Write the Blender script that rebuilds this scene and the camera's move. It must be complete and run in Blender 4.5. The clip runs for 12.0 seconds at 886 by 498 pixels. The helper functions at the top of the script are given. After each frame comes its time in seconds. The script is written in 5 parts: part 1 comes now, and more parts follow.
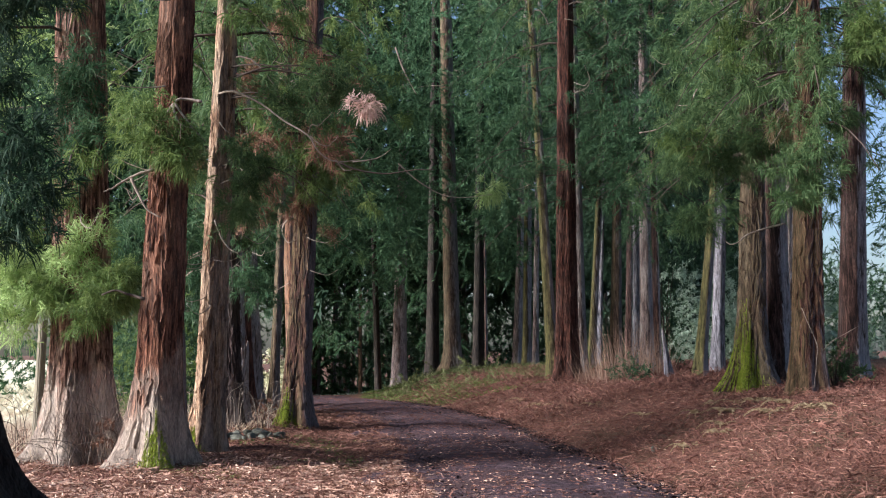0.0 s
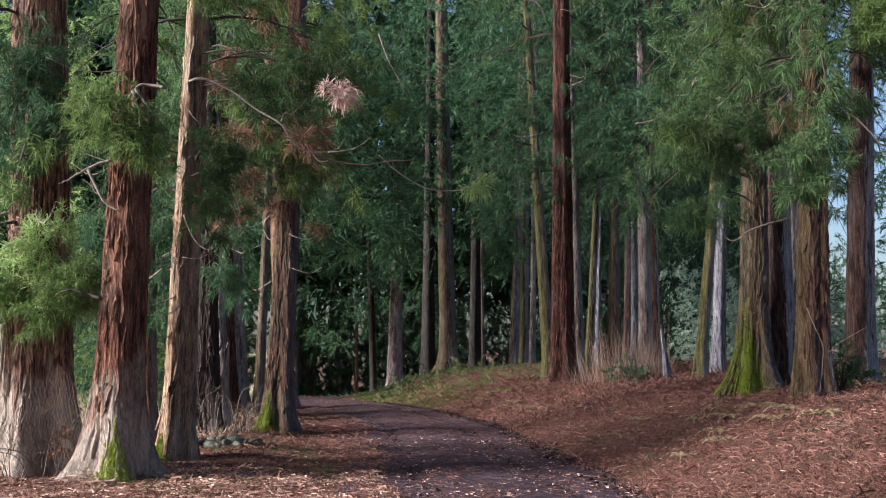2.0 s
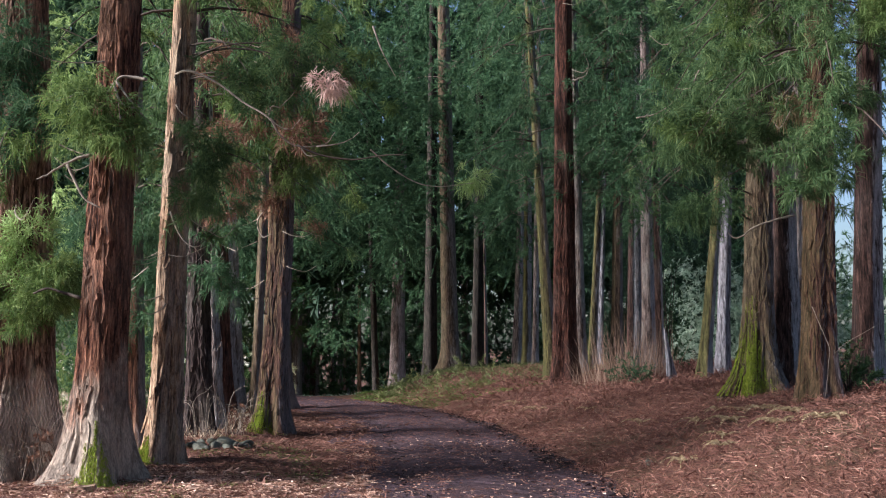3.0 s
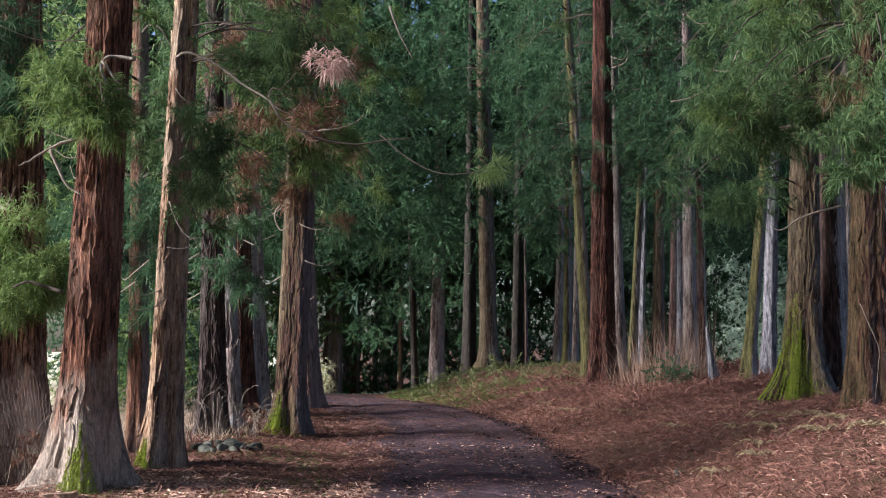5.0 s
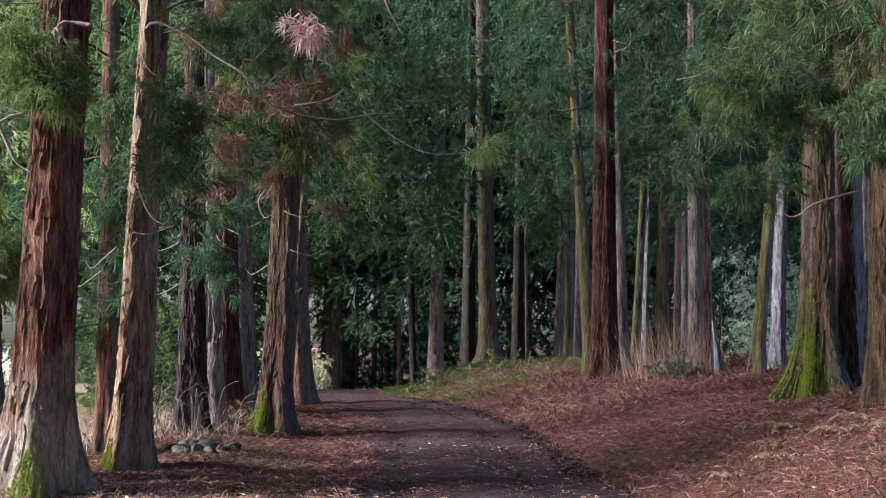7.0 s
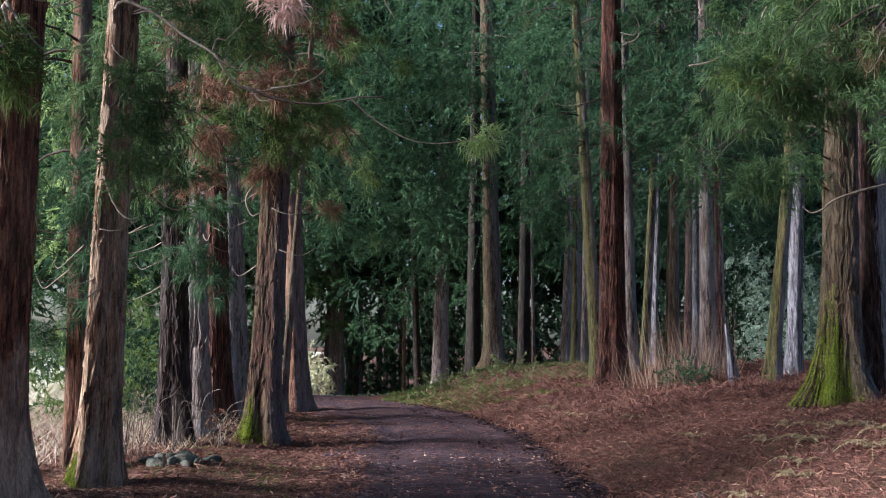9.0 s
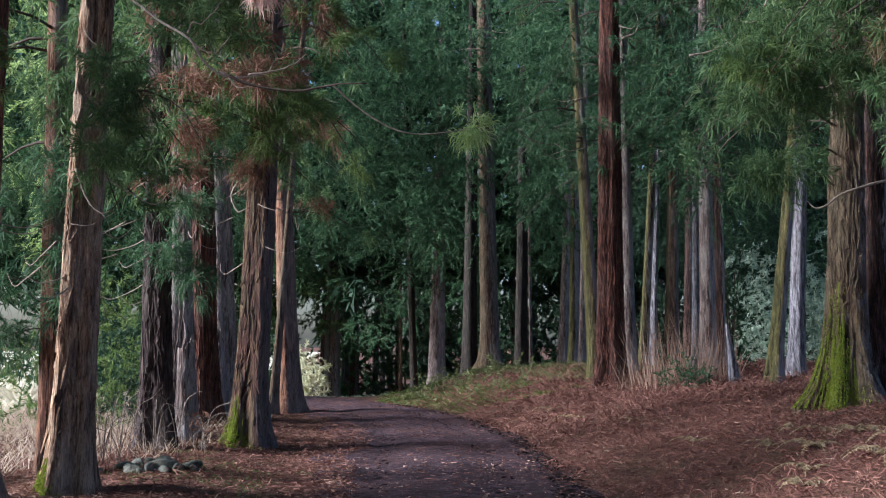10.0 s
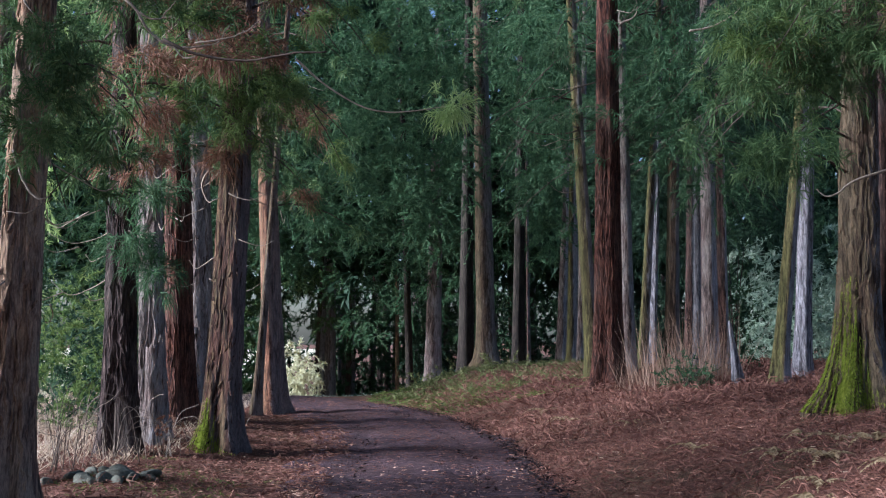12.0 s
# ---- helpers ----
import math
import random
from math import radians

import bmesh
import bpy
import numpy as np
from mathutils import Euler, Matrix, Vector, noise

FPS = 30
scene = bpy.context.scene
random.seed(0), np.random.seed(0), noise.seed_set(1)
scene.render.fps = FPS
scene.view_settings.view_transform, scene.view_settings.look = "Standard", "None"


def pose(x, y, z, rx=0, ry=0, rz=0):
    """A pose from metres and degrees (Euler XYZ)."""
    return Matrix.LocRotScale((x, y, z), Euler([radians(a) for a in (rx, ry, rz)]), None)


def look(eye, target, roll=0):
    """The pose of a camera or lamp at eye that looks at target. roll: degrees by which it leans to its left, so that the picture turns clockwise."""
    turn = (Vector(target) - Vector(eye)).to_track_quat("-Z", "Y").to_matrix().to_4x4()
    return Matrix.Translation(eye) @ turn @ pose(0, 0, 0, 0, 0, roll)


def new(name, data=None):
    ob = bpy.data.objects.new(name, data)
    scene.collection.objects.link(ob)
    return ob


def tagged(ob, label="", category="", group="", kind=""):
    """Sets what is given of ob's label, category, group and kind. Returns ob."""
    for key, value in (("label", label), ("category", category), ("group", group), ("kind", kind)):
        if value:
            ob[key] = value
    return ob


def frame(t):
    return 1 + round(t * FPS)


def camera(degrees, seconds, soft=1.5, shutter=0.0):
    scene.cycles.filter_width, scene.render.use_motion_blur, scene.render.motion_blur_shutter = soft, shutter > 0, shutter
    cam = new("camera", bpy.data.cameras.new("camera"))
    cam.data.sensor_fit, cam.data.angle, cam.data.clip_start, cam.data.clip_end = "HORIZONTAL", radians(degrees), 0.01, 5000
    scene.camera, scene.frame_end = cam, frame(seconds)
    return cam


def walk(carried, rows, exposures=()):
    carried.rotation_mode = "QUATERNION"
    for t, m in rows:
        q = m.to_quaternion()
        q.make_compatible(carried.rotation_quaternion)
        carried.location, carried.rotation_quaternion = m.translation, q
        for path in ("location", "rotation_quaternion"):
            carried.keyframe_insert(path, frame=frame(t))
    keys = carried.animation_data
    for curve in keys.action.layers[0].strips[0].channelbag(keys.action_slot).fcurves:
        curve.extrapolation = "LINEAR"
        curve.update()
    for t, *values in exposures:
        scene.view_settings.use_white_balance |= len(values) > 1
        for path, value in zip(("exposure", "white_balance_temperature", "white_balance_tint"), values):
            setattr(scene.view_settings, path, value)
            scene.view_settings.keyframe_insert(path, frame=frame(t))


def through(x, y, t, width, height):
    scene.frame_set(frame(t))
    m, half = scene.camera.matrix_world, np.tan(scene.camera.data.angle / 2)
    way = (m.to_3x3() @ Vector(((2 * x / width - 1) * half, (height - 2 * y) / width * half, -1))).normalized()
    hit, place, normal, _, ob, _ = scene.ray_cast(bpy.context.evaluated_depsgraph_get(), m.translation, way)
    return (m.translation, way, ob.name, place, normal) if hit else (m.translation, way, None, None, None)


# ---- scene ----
cam = camera(48.0, 12.0, soft=1.1)
PATH = [
    (0, (-0.000, 0.000, 1.477), (0.127, 9.947, 2.496), -0.15),
    (0.5, (0.035, 0.178, 1.494), (0.158, 10.126, 2.509), -0.14),
    (1, (0.122, 0.391, 1.512), (0.247, 10.338, 2.525), -0.17),
    (1.5, (0.198, 0.565, 1.519), (0.317, 10.513, 2.528), -0.15),
    (2, (0.260, 0.796, 1.527), (0.369, 10.745, 2.533), -0.19),
    (2.5, (0.322, 0.965, 1.538), (0.420, 10.914, 2.540), -0.18),
    (3, (0.428, 1.182, 1.553), (0.473, 11.133, 2.543), -0.18),
    (5, (0.865, 2.039, 1.576), (0.407, 11.982, 2.536), 0.12),
    (5.5, (0.917, 2.252, 1.566), (0.434, 12.198, 2.480), 0.17),
    (6, (0.934, 2.483, 1.554), (0.442, 12.430, 2.460), 0.19),
    (6.5, (0.953, 2.732, 1.542), (0.464, 12.679, 2.448), 0.17),
    (7, (0.984, 2.934, 1.554), (0.499, 12.880, 2.468), 0.18),
    (9, (1.108, 3.845, 1.572), (0.538, 13.783, 2.522), 0.12),
    (9.5, (1.138, 4.114, 1.574), (0.577, 14.053, 2.526), 0.11),
    (10, (1.182, 4.344, 1.577), (0.623, 14.283, 2.527), 0.11),
    (10.5, (1.257, 4.579, 1.580), (0.699, 14.518, 2.533), 0.05),
    (11, (1.289, 4.799, 1.579), (0.731, 14.739, 2.524), 0.05),
    (11.5, (1.325, 5.042, 1.615), (0.792, 14.983, 2.563), 0.08),
    (12, (1.390, 5.275, 1.600), (0.805, 15.215, 2.521), 0.11),
]
walk(cam, [(t, look(e, g, r)) for t, e, g, r in PATH],
     exposures=[(0, 1.42, 5680, 12.4), (3, 1.38, 5660, 12.4), (6, 1.39, 5620, 12.4), (9, 1.38, 5400, 12.1), (12, 1.42, 5120, 12.7)])

# ---- world and light ----
SUN_EL, SUN_AZ = 25.0, -103.0          # degrees; azimuth from +y, clockwise positive
world = bpy.data.worlds.new("sky")
scene.world = world
world.use_nodes = True
wn = world.node_tree.nodes
sky = wn.new("ShaderNodeTexSky")
sky.sky_type = "NISHITA"
sky.sun_disc = False
sky.sun_elevation = radians(SUN_EL)
sky.sun_rotation = radians(SUN_AZ)
sky.air_density = 1.0
sky.dust_density = 2.5
wn["Background"].inputs["Strength"].default_value = 0.07
world.node_tree.links.new(sky.outputs[0], wn["Background"].inputs["Color"])

sun = new("sun", bpy.data.lights.new("sun", "SUN"))
sun.data.energy = 5.4
sun.data.angle = radians(18)
sun.data.color = (1.0, 0.95, 0.88)
SUN_DIR = Vector((math.sin(radians(SUN_AZ)) * math.cos(radians(SUN_EL)),
                  math.cos(radians(SUN_AZ)) * math.cos(radians(SUN_EL)), math.sin(radians(SUN_EL))))
sun.matrix_world = look((0, 0, 60), Vector((0, 0, 60)) - SUN_DIR)


# ---- materials ----
def shader(name, rough=0.9):
    m = bpy.data.materials.new(name)
    m.use_nodes = True
    b = m.node_tree.nodes["Principled BSDF"]
    b.inputs["Roughness"].default_value = rough
    b.inputs["Specular IOR Level"].default_value = 0.2
    return m, m.node_tree, b


def node(nt, kind, **kw):
    n = nt.nodes.new(kind)
    for k, v in kw.items():
        n.inputs[k.replace("_", " ")].default_value = v
    return n


def coords(nt, scale=(1, 1, 1), which="Object"):
    tc = nt.nodes.new("ShaderNodeTexCoord")
    mp = nt.nodes.new("ShaderNodeMapping")
    mp.inputs["Scale"].default_value = scale
    nt.links.new(tc.outputs[which], mp.inputs["Vector"])
    return mp.outputs[0]


def noise_tex(nt, vec, scale, detail=5.0, rough=0.6, distort=0.0):
    n = node(nt, "ShaderNodeTexNoise", Scale=scale, Detail=detail, Roughness=rough, Distortion=distort)
    nt.links.new(vec, n.inputs["Vector"])
    return n.outputs["Fac"]


def ramp(nt, fac, stops):
    r = nt.nodes.new("ShaderNodeValToRGB")
    el = r.color_ramp.elements
    while len(el) < len(stops):
        el.new(0.5)
    for e, (p, c) in zip(el, stops):
        e.position, e.color = p, (*c, 1)
    nt.links.new(fac, r.inputs["Fac"])
    return r.outputs["Color"]


def mix(nt, fac, a, b, mode="MIX"):
    m = nt.nodes.new("ShaderNodeMix")
    m.data_type, m.blend_type = "RGBA", mode
    for sock, v in ((m.inputs[0], fac), (m.inputs[6], a), (m.inputs[7], b)):
        if isinstance(v, (float, int)):
            sock.default_value = v
        elif isinstance(v, tuple):
            sock.default_value = (*v, 1)
        else:
            nt.links.new(v, sock)
    return m.outputs[2]


def math_node(nt, op, a, b=0.0):
    m = nt.nodes.new("ShaderNodeMath")
    m.operation = op
    for sock, v in zip(m.inputs, (a, b)):
        if isinstance(v, (float, int)):
            sock.default_value = v
        else:
            nt.links.new(v, sock)
    return m.outputs[0]


def bump(nt, bsdf, height, strength, distance):
    b = node(nt, "ShaderNodeBump", Strength=strength, Distance=distance)
    nt.links.new(height, b.inputs["Height"])
    nt.links.new(b.outputs[0], bsdf.inputs["Normal"])


def bark_material(name, deep, mid, light, patch, patch_amount=0.35, foot=0.0, lichen_and_sky=0.0, algae=0.0):
    """Fibrous bark: long vertical strips, paler weathered patches, fine grain; on some trees pale lichen and painted
    skylight share the airy eastern side, and green algae grow on the western side."""
    m, nt, b = shader(name, 0.95)
    strips = noise_tex(nt, coords(nt, (1, 1, 0.11)), 24, 6, 0.68, 0.9)
    fine = noise_tex(nt, coords(nt, (1, 1, 0.2)), 90, 4, 0.7)
    flake = noise_tex(nt, coords(nt, (1, 1, 0.24)), 11, 7, 0.72, 0.7)
    wear = noise_tex(nt, coords(nt, (1, 1, 0.35)), 2.6, 5, 0.6)
    col = ramp(nt, strips, [(0.40, deep), (0.5, mid), (0.62, light)])
    col = mix(nt, math_node(nt, "MULTIPLY", ramp(nt, wear, [(0.45, (0, 0, 0)), (0.62, (1, 1, 1))]), patch_amount), col, patch)
    if lichen_and_sky or algae:
        side = nt.nodes.new("ShaderNodeSeparateXYZ")
        face = nt.nodes.new("ShaderNodeTexCoord")
        nt.links.new(face.outputs["Normal"], side.inputs[0])
        ragged = math_node(nt, "MULTIPLY", math_node(nt, "SUBTRACT", math_node(nt, "ADD", wear, strips), 1.0), 1.6)
        # lichen plus the open sky's pale light, painted on faces turned east
        if lichen_and_sky:
            east = math_node(nt, "ADD", side.outputs["X"], ragged)
            col = mix(nt, math_node(nt, "MULTIPLY", ramp(nt, east, [(0.12, (0, 0, 0)), (0.42, (1, 1, 1))]), lichen_and_sky), col,
                      mix(nt, strips, (0.18, 0.17, 0.18), (0.54, 0.52, 0.55)))
        if algae:
            west = math_node(nt, "SUBTRACT", ragged, side.outputs["X"])
            col = mix(nt, math_node(nt, "MULTIPLY", ramp(nt, west, [(0.15, (0, 0, 0)), (0.60, (1, 1, 1))]), algae), col,
                      mix(nt, strips, (0.045, 0.045, 0.010), (0.18, 0.19, 0.045)))
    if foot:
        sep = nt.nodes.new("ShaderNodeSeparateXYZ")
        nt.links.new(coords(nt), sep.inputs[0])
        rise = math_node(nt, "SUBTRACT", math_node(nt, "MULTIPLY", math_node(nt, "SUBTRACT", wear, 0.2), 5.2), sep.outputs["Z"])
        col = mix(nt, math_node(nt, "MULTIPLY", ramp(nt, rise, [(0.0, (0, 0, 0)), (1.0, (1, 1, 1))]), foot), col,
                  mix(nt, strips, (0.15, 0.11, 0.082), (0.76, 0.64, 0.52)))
    col = mix(nt, 0.5, col, ramp(nt, fine, [(0.38, (0.2, 0.2, 0.2)), (0.6, (1.0, 1.0, 1.0))]), "MULTIPLY")
    col = mix(nt, 0.7, col, ramp(nt, flake, [(0.36, (0.25, 0.22, 0.22)), (0.5, (0.9, 0.9, 0.9)), (0.66, (1.4, 1.33, 1.28))]), "MULTIPLY")
    # single peeling strips differ a little in tone
    geo = nt.nodes.new("ShaderNodeNewGeometry")
    col = mix(nt, 0.7, col, ramp(nt, geo.outputs["Random Per Island"], [(0.0, (0.82, 0.8, 0.8)), (1.0, (1.2, 1.18, 1.15))]), "MULTIPLY")
    nt.links.new(col, b.inputs["Base Color"])
    relief = math_node(nt, "ADD", strips, math_node(nt, "MULTIPLY", fine, 0.4))
    bump(nt, b, math_node(nt, "ADD", relief, math_node(nt, "MULTIPLY", flake, 0.7)), 1.0, 0.05)
    return m


BARK = {
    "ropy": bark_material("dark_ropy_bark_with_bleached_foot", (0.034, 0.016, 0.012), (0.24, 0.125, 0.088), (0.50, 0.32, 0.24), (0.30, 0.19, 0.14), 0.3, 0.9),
    "red": bark_material("red_brown_bark", (0.026, 0.011, 0.008), (0.135, 0.056, 0.034), (0.29, 0.145, 0.092), (0.32, 0.21, 0.15), 0.4, 0.0, 0.45, 0.12),
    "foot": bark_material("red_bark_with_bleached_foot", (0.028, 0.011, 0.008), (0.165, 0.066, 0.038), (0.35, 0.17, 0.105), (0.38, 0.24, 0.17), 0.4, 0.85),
    "deep": bark_material("deep_red_brown_bark", (0.016, 0.007, 0.006), (0.085, 0.032, 0.022), (0.20, 0.085, 0.055), (0.21, 0.14, 0.11), 0.3),
    "pale": bark_material("pale_tan_bark", (0.09, 0.048, 0.030), (0.37, 0.215, 0.13), (0.58, 0.41, 0.27), (0.58, 0.47, 0.35), 0.5, 0.0, 0.2, 0.08),
    "tan": bark_material("tan_bark", (0.034, 0.022, 0.015), (0.105, 0.068, 0.045), (0.18, 0.122, 0.084), (0.19, 0.155, 0.115), 0.4, 0.0, 0.4, 0.15),
    "lichen_and_sky": bark_material("red_brown_bark_lichen_and_sky", (0.015, 0.007, 0.006), (0.078, 0.035, 0.026), (0.155, 0.078, 0.056), (0.20, 0.13, 0.10), 0.25, 0.0, 0.4, 0.25),
    "grey": bark_material("grey_brown_bark", (0.03, 0.022, 0.02), (0.14, 0.10, 0.09), (0.28, 0.23, 0.21), (0.34, 0.31, 0.28), 0.5, 0.0, 0.9),
    "dark": bark_material("dark_brown_bark", (0.015, 0.009, 0.008), (0.065, 0.034, 0.027), (0.15, 0.085, 0.068), (0.16, 0.13, 0.12), 0.3, 0.0, 0.9),
    "umber": bark_material("umber_bark", (0.012, 0.008, 0.008), (0.045, 0.028, 0.026), (0.12, 0.085, 0.075), (0.16, 0.14, 0.12), 0.35),
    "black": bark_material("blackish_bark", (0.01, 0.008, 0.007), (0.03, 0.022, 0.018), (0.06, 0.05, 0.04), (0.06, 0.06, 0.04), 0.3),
    "white": bark_material("silver_grey_bark", (0.075, 0.07, 0.078), (0.25, 0.24, 0.265), (0.44, 0.42, 0.46), (0.26, 0.22, 0.20), 0.3),
    "moss": bark_material("moss_tinged_bark", (0.026, 0.020, 0.012), (0.08, 0.066, 0.032), (0.16, 0.13, 0.062), (0.14, 0.095, 0.065), 0.4, 0.0, 0.8, 0.38),
}


def blade_material(name, dark, mid, light, through=0.35, rough=0.7):
    """Leaf blades: colour differs from blade to blade and from clump to clump."""
    m, nt, b = shader(name, rough)
    geo = nt.nodes.new("ShaderNodeNewGeometry")
    clump = noise_tex(nt, coords(nt), 1.6, 4, 0.65)
    f = math_node(nt, "ADD", math_node(nt, "MULTIPLY", geo.outputs["Random Per Island"], 0.36), math_node(nt, "MULTIPLY", clump, 0.68))
    col = ramp(nt, f, [(0.2, dark), (0.52, mid), (0.9, light)])
    nt.links.new(col, b.inputs["Base Color"])
    tr = nt.nodes.new("ShaderNodeBsdfTranslucent")
    nt.links.new(col, tr.inputs["Color"])
    ms = nt.nodes.new("ShaderNodeMixShader")
    ms.inputs[0].default_value = through
    nt.links.new(b.outputs[0], ms.inputs[1])
    nt.links.new(tr.outputs[0], ms.inputs[2])
    nt.links.new(ms.outputs[0], nt.nodes["Material Output"].inputs["Surface"])
    return m


LEAF = {
    "dark": blade_material("dark_green_needles", (0.013, 0.034, 0.016), (0.05, 0.105, 0.047), (0.15, 0.215, 0.105), 0.38),
    "mid": blade_material("green_needles", (0.019, 0.044, 0.016), (0.078, 0.135, 0.050), (0.22, 0.275, 0.115), 0.42),
    "light": blade_material("yellow_green_needles", (0.032, 0.062, 0.015), (0.11, 0.165, 0.045), (0.27, 0.32, 0.11), 0.42),
    # the next two put sunlight and shade into the needle colour
    "bright": blade_material("sunlight_tinted_needles", (0.12, 0.18, 0.05), (0.32, 0.43, 0.155), (0.56, 0.64, 0.31), 0.55),
    "deep": blade_material("shade_tinted_needles", (0.010, 0.024, 0.013), (0.032, 0.066, 0.036), (0.08, 0.125, 0.07), 0.3),
    "blue": blade_material("blue_green_needles", (0.015, 0.043, 0.020), (0.056, 0.117, 0.054), (0.155, 0.22, 0.107), 0.40),
}
DEAD_LEAF = blade_material("rusty_dead_needles", (0.085, 0.040, 0.024), (0.20, 0.10, 0.062), (0.36, 0.215, 0.145), 0.25)
PINK_LEAF = blade_material("faded_pink_needles", (0.34, 0.20, 0.16), (0.55, 0.37, 0.31), (0.72, 0.54, 0.47), 0.35)
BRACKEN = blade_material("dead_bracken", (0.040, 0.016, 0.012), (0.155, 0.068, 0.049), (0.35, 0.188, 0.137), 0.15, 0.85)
# pale litter; the near verge's sunlight is put into this colour too
PALE_LITTER = blade_material("pink_brown_litter_and_sunlight", (0.11, 0.052, 0.034), (0.45, 0.265, 0.185), (0.74, 0.55, 0.42), 0.15, 0.85)
STRAW = blade_material("dry_straw_grass", (0.24, 0.165, 0.105), (0.46, 0.35, 0.24), (0.68, 0.57, 0.43), 0.3, 0.8)
GRASS = blade_material("green_grass", (0.03, 0.05, 0.012), (0.09, 0.125, 0.028), (0.24, 0.25, 0.07), 0.3)
FIELD_GRASS = blade_material("bleached_field_grass", (0.40, 0.35, 0.24), (0.62, 0.57, 0.43), (0.78, 0.74, 0.62), 0.3, 0.8)
EDGE_GRASS = blade_material("pinkish_straw_grass", (0.28, 0.20, 0.14), (0.52, 0.41, 0.30), (0.72, 0.61, 0.48), 0.3, 0.8)
FERN_DRY = blade_material("pale_yellow_fern", (0.12, 0.085, 0.045), (0.24, 0.175, 0.095), (0.40, 0.31, 0.19), 0.3)


def litter_material():
    m, nt, b = shader("forest_litter", 0.95)
    v = coords(nt)
    big = noise_tex(nt, v, 0.9, 5, 0.6)
    fine = noise_tex(nt, v, 34, 6, 0.7, 1.0)
    col = ramp(nt, fine, [(0.3, (0.022, 0.010, 0.008)), (0.5, (0.11, 0.046, 0.030)), (0.72, (0.27, 0.13, 0.08))])
    col = mix(nt, ramp(nt, big, [(0.45, (0, 0, 0)), (0.7, (0.6, 0.6, 0.6))]), col, (0.06, 0.05, 0.022))
    nt.links.new(col, b.inputs["Base Color"])
    bump(nt, b, fine, 1.0, 0.05)
    return m


def road_material():
    m, nt, b = shader("damp_earth_track", 0.85)
    v = coords(nt)
    big = noise_tex(nt, v, 0.7, 5, 0.65)
    mid = noise_tex(nt, coords(nt, (0.5, 1, 1)), 9, 8, 0.78)
    fine = noise_tex(nt, v, 60, 5, 0.7)
    col = ramp(nt, mid, [(0.36, (0.012, 0.006, 0.008)), (0.50, (0.047, 0.026, 0.033)), (0.66, (0.145, 0.092, 0.102))])
    col = mix(nt, ramp(nt, big, [(0.42, (0, 0, 0)), (0.65, (0.7, 0.7, 0.7))]), col, (0.060, 0.029, 0.026))
    col = mix(nt, ramp(nt, fine, [(0.60, (0, 0, 0)), (0.72, (0.6, 0.6, 0.6))]), col, (0.32, 0.24, 0.22))
    nt.links.new(col, b.inputs["Base Color"])
    bump(nt, b, math_node(nt, "ADD", mid, math_node(nt, "MULTIPLY", fine, 0.5)), 1.0, 0.06)
    return m


def plain(name, a, c, scale, rough=0.9, stretch=(1, 1, 1), relief=0.02):
    m, nt, b = shader(name, rough)
    n1 = noise_tex(nt, coords(nt, stretch), scale, 6, 0.65)
    n2 = noise_tex(nt, coords(nt, stretch), scale * 7, 4, 0.65)
    f = math_node(nt, "ADD", math_node(nt, "MULTIPLY", n1, 0.6), math_node(nt, "MULTIPLY", n2, 0.4))
    nt.links.new(ramp(nt, f, [(0.35, a), (0.65, c)]), b.inputs["Base Color"])
    bump(nt, b, f, 0.8, relief)
    return m


FIELD = plain("bleached_field", (0.42, 0.38, 0.25), (0.68, 0.63, 0.47), 3.0, 0.95, (1, 1, 1), 0.05)
LITTER = litter_material()
ROAD = road_material()
MOSS = blade_material("bright_moss", (0.07, 0.095, 0.010), (0.19, 0.23, 0.025), (0.38, 0.42, 0.07), 0.25, 0.95)
DEADWOOD = plain("bleached_dead_wood", (0.12, 0.09, 0.07), (0.36, 0.29, 0.23), 22, 0.85, (1, 1, 0.3), 0.006)
DARKWOOD = plain("dark_twig_wood", (0.03, 0.022, 0.018), (0.09, 0.065, 0.05), 22, 0.9, (1, 1, 0.3), 0.006)
STONE = plain("grey_green_stone", (0.045, 0.046, 0.034), (0.17, 0.165, 0.13), 14, 0.9)
POSTWOOD = plain("weathered_post_wood", (0.12, 0.10, 0.07), (0.30, 0.26, 0.19), 20, 0.9, (1, 1, 0.1))
WIRE = plain("rusty_wire", (0.05, 0.024, 0.018), (0.13, 0.07, 0.05), 40, 0.6)


# ---- building helpers ----
def mesh_object(name, verts, faces, material, parent=None, label="", smooth=False):
    me = bpy.data.meshes.new(name)
    me.from_pydata([tuple(v) for v in verts] if not isinstance(verts, np.ndarray) else verts.tolist(), [],
                   faces.tolist() if isinstance(faces, np.ndarray) else faces)
    me.materials.append(material)
    if smooth:
        me.polygons.foreach_set("use_smooth", [True] * len(me.polygons))
    me.update()
    ob = new(name, me)
    if parent is not None:
        ob.parent = parent
    if label:
        ob["label"] = label
    return ob


def thing(name, x, y, z, label, category, group="", kind=""):
    ob = new(name)
    ob.location = (x, y, z)
    ob.empty_display_size = 0.2
    return tagged(ob, label, category, group, kind)


def smooth01(a, lo, hi):
    t = np.clip((np.asarray(a, float) - lo) / (hi - lo), 0, 1)
    return t * t * (3 - 2 * t)


